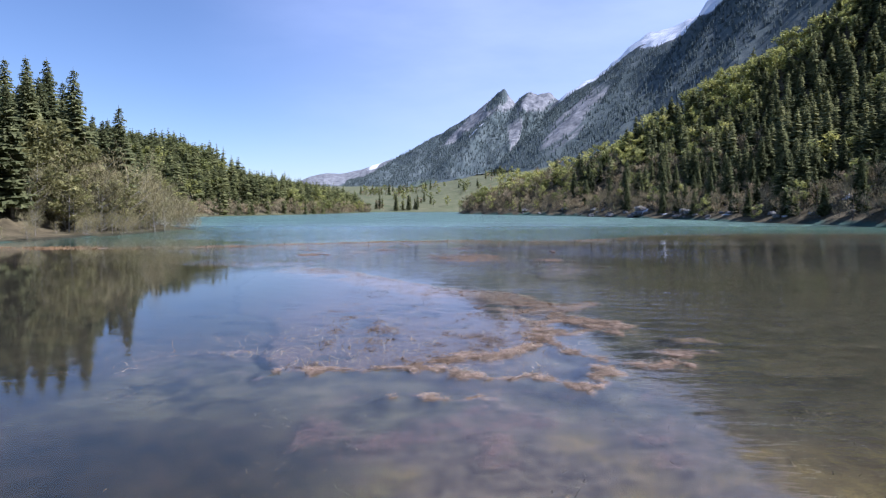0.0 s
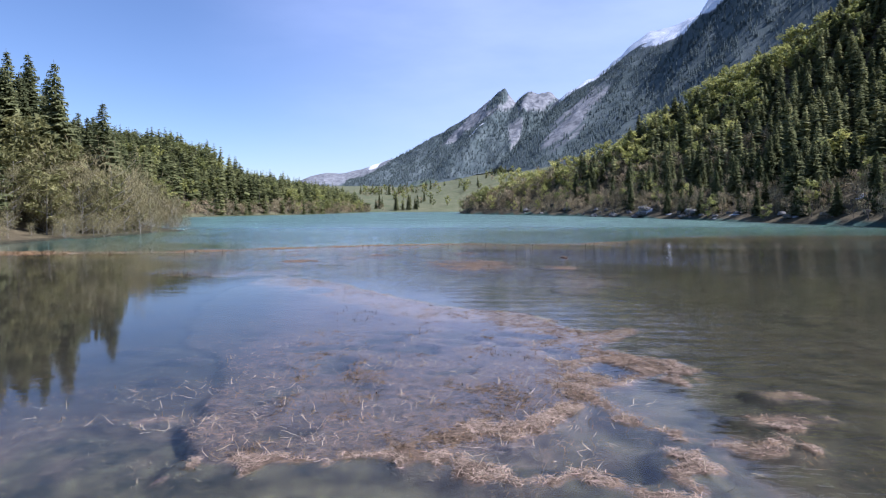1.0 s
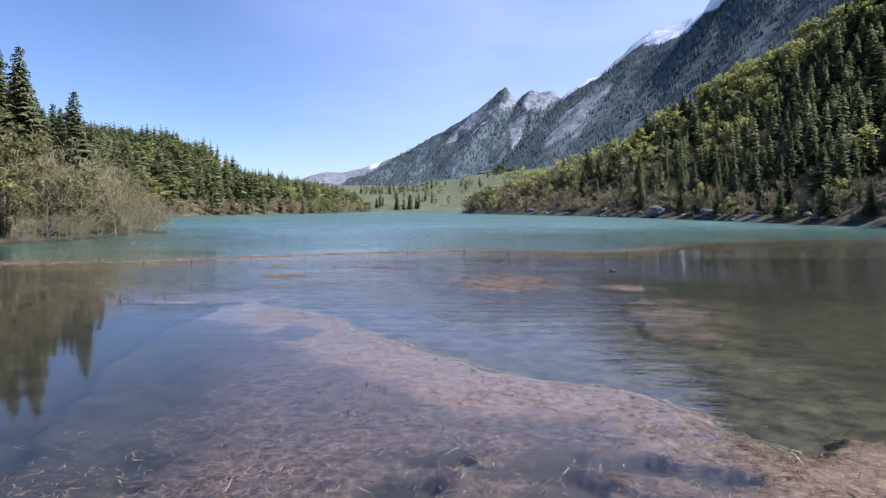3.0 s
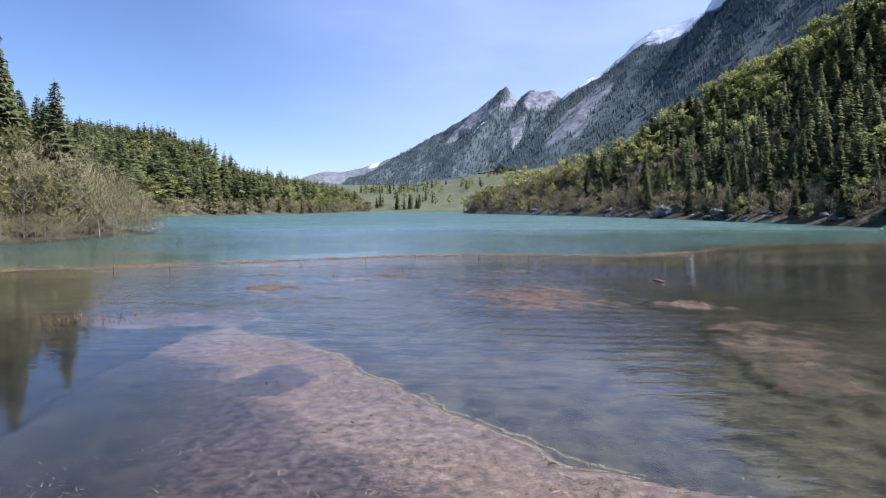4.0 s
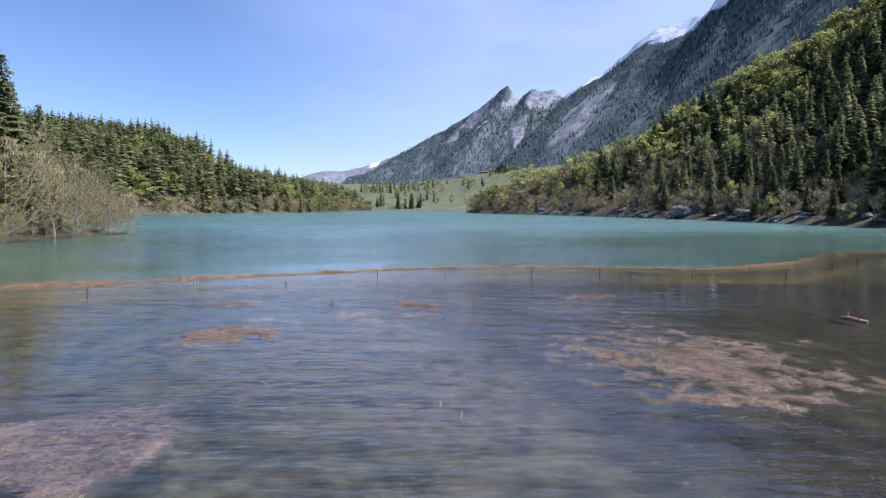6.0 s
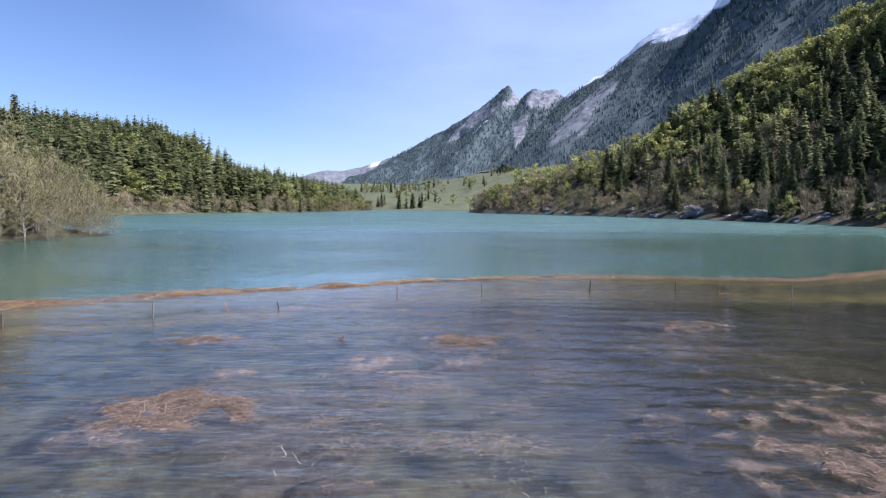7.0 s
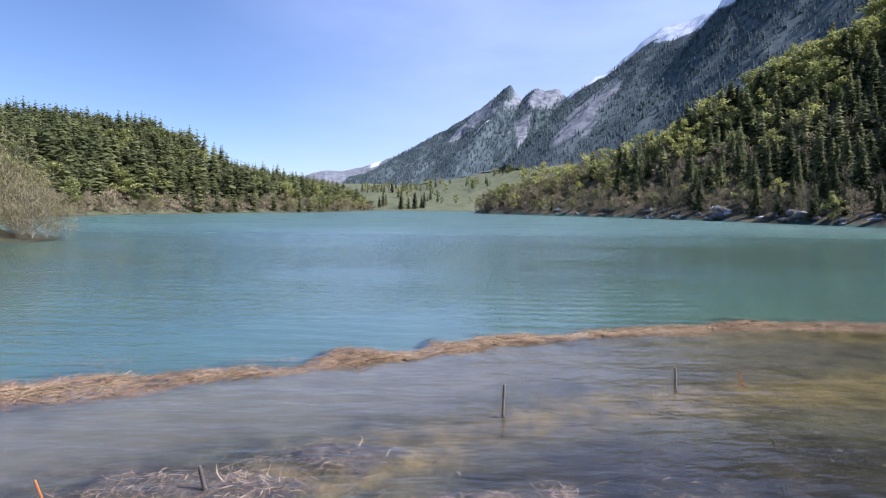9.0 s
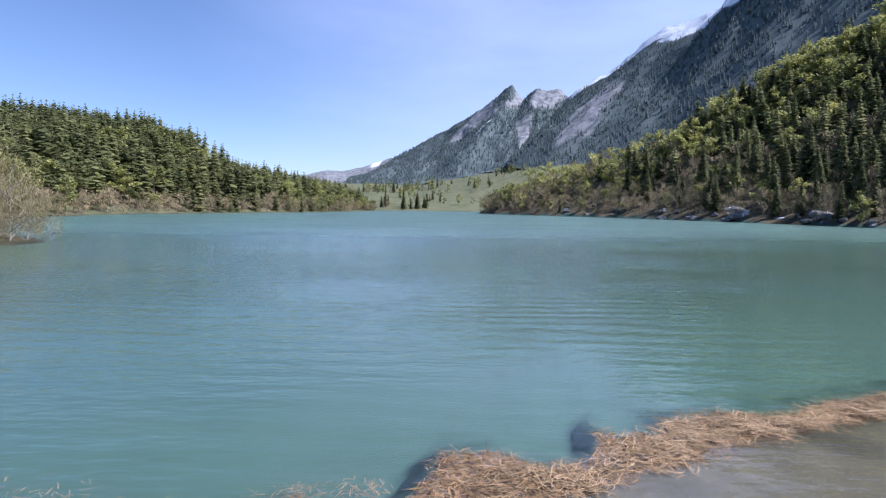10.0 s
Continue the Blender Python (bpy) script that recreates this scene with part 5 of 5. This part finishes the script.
a, s = rb.uniform(0, 6.28, len(x)), rb.uniform(0.006, 0.017, len(x))
v = np.stack([np.stack([x + s * np.cos(a + q), y + s * np.sin(a + q), np.maximum(height(x, y), 0) + 0.008], 1) for q in (0, 1.8, 3.3, 4.9)], 1).reshape(-1, 3)
i = np.arange(len(x)) * 4
tagged(new("pollen_scum", tri_mesh("pollen_scum", v, np.concatenate([np.stack([i, i + 1, i + 2], 1), np.stack([i, i + 2, i + 3], 1)]), [M_SCUM])), "pale yellowish scum floating along the raft of reed", "scum", kind="stuff")
x, y = np.concatenate([rb.normal(cx, sx, k) for cx, cy, sx, sy, k in ((-19.4, 83.4, 0.8, 0.3, 200), (-15.2, 83.7, 0.3, 0.16, 90), (-14.1, 83.8, 0.25, 0.16, 80))]), np.concatenate([rb.normal(cy, sy, k) for cx, cy, sx, sy, k in ((-19.4, 83.4, 0.8, 0.3, 200), (-15.2, 83.7, 0.3, 0.16, 90), (-14.1, 83.8, 0.25, 0.16, 80))])
blades("drowned_reed", x, y, rb.uniform(-0.30, -0.10, len(x)), rb, 0.26, 0.08, 0.007, "loose drowned reed stems beside the dyke", M_MATREED)
tuft_x, tuft_y = -9.7 + rb.normal(0, 0.08, 26), 69.7 + rb.normal(0, 0.08, 26)
tagged(blades("reed_tuft", tuft_x, tuft_y, np.full(26, -0.1), rb, 0.36, 0.75, 0.009, "pale tuft of dead reed standing in water"), kind="thing")

# ---- snow, boulders and fallen wood on the shores ----
def lump(name, mat, size, seed, label, category, group, sub=3, rough=0.25, flat=0.0):
    """An uneven boulder or bank of old snow."""
    bm = bmesh.new()
    bmesh.ops.create_icosphere(bm, subdivisions=sub, radius=1.0)
    off = Vector((seed * 3.7, seed * 1.3, 0))
    for v in bm.verts:
        k = 1 + rough * noise.fractal(v.co * 1.3 + off, 1.0, 2.0, 4)
        v.co = Vector((v.co.x * size[0], v.co.y * size[1], max(v.co.z, -0.5 + flat) * size[2])) * k
    for f in bm.faces:
        f.smooth = mat is M_SNOW
    return tagged(part(name, bm, mat), label, category, group)


def snow_bank(x, y, long, wide, seed):
    """Old snow draped over the ground, with a ragged rim."""
    r = np.random.RandomState(seed)
    wob = [r.uniform(-1, 1) for _ in range(8)]
    bm, rings, n = bmesh.new(), [], 40
    for k in range(7):
        f = k / 6
        ring = []
        for j in range(n):
            a = 2 * math.pi * j / n
            edge = 1 + sum(w * math.sin((i + 2) * a + 9 * w) for i, w in enumerate(wob)) * 0.16
            px_, py_ = x + wide * f * edge * math.cos(a), y + long * f * edge * math.sin(a)
            ring.append((px_, py_, f))
        rings.append(ring)
    flat = np.array([q for ring in rings for q in ring])
    hz = height(flat[:, 0], flat[:, 1])
    lumps = fbm(flat[:, 0] * 3, flat[:, 1] * 3, 4.0, 3)
    vs = [bm.verts.new((q[0] - x, q[1] - y, max(h_, 0.05) + (0.10 + 0.22 * lm) * (1 - q[2] ** 2) - 0.30 * q[2] ** 4)) for q, h_, lm in zip(flat, hz, lumps)]
    for k in range(6):
        for j in range(n):
            q = (vs[k * n + j], vs[k * n + (j + 1) % n], vs[(k + 1) * n + (j + 1) % n], vs[(k + 1) * n + j])
            if k:
                bm.faces.new(q).smooth = True
    bm.faces.new([vs[n + j] for j in range(n)][::-1])
    bmesh.ops.recalc_face_normals(bm, faces=bm.faces)
    ob = part("snow_patch", bm, M_SNOW)
    ob.location = (x, y, 0)
    return tagged(ob, "dirty remnant of old snow on the rocky shore", "snow", "snow patches on the shore")


for k, (along_y, inland, long, wide) in enumerate(((312, 7, 8, 3.5), (292, 5, 5, 2.5), (236, 4, 3, 1.6), (204, 6, 4, 2.4), (441, 4.5, 2.5, 1.2), (326, 13, 5, 3), (190, 20, 4, 4))):
    snow_bank(float(right_shore(along_y)) + inland, along_y, long, wide, k + 3)
stones = [lump("boulder", M_ROCK, (1.0, 1.2, 0.8), 30 + k, "grey limestone boulder at the foot of the slope", "boulder", "boulders on the shore", 2, 0.5) for k in range(4)]
rs = np.random.RandomState(12)
for k in range(70):
    yk = rs.uniform(140, 470)
    xk = float(right_shore(yk)) + rs.uniform(-0.5, 8)
    s = rs.uniform(0.5, 1.8)
    m = pose(xk, yk, float(height(xk, yk)[0]) + 0.15 * s, 0, 0, rs.uniform(0, 360)) @ Matrix.Diagonal((s, s, s, 1))
    if k < 4:
        stones[k].matrix_basis = m
    else:
        copy_thing(stones[k % 4], m)
for k, (x, y, ln, turn) in enumerate(((-133, 262, 9.0, 12), (-128, 300, 6.0, -20), (-70, 118, 7.0, 25), (-66, 128, 5.0, -15))):
    bm = bmesh.new()
    rod(bm, [(-ln / 2, 0, 0), (-ln / 6, 0.2, 0.1), (ln / 6, 0, 0.15), (ln / 2, 0.3, 0.5)], [0.28, 0.25, 0.2, 0.08], 9, 0.1, k)
    ob = tagged(part("fallen_trunk", bm, M_BARK), "dark fallen trunk lying on the shore", "log", "fallen trunks")
    ob.matrix_basis = pose(x, y, float(height(x, y)[0]) + 0.25, 0, 0, turn)
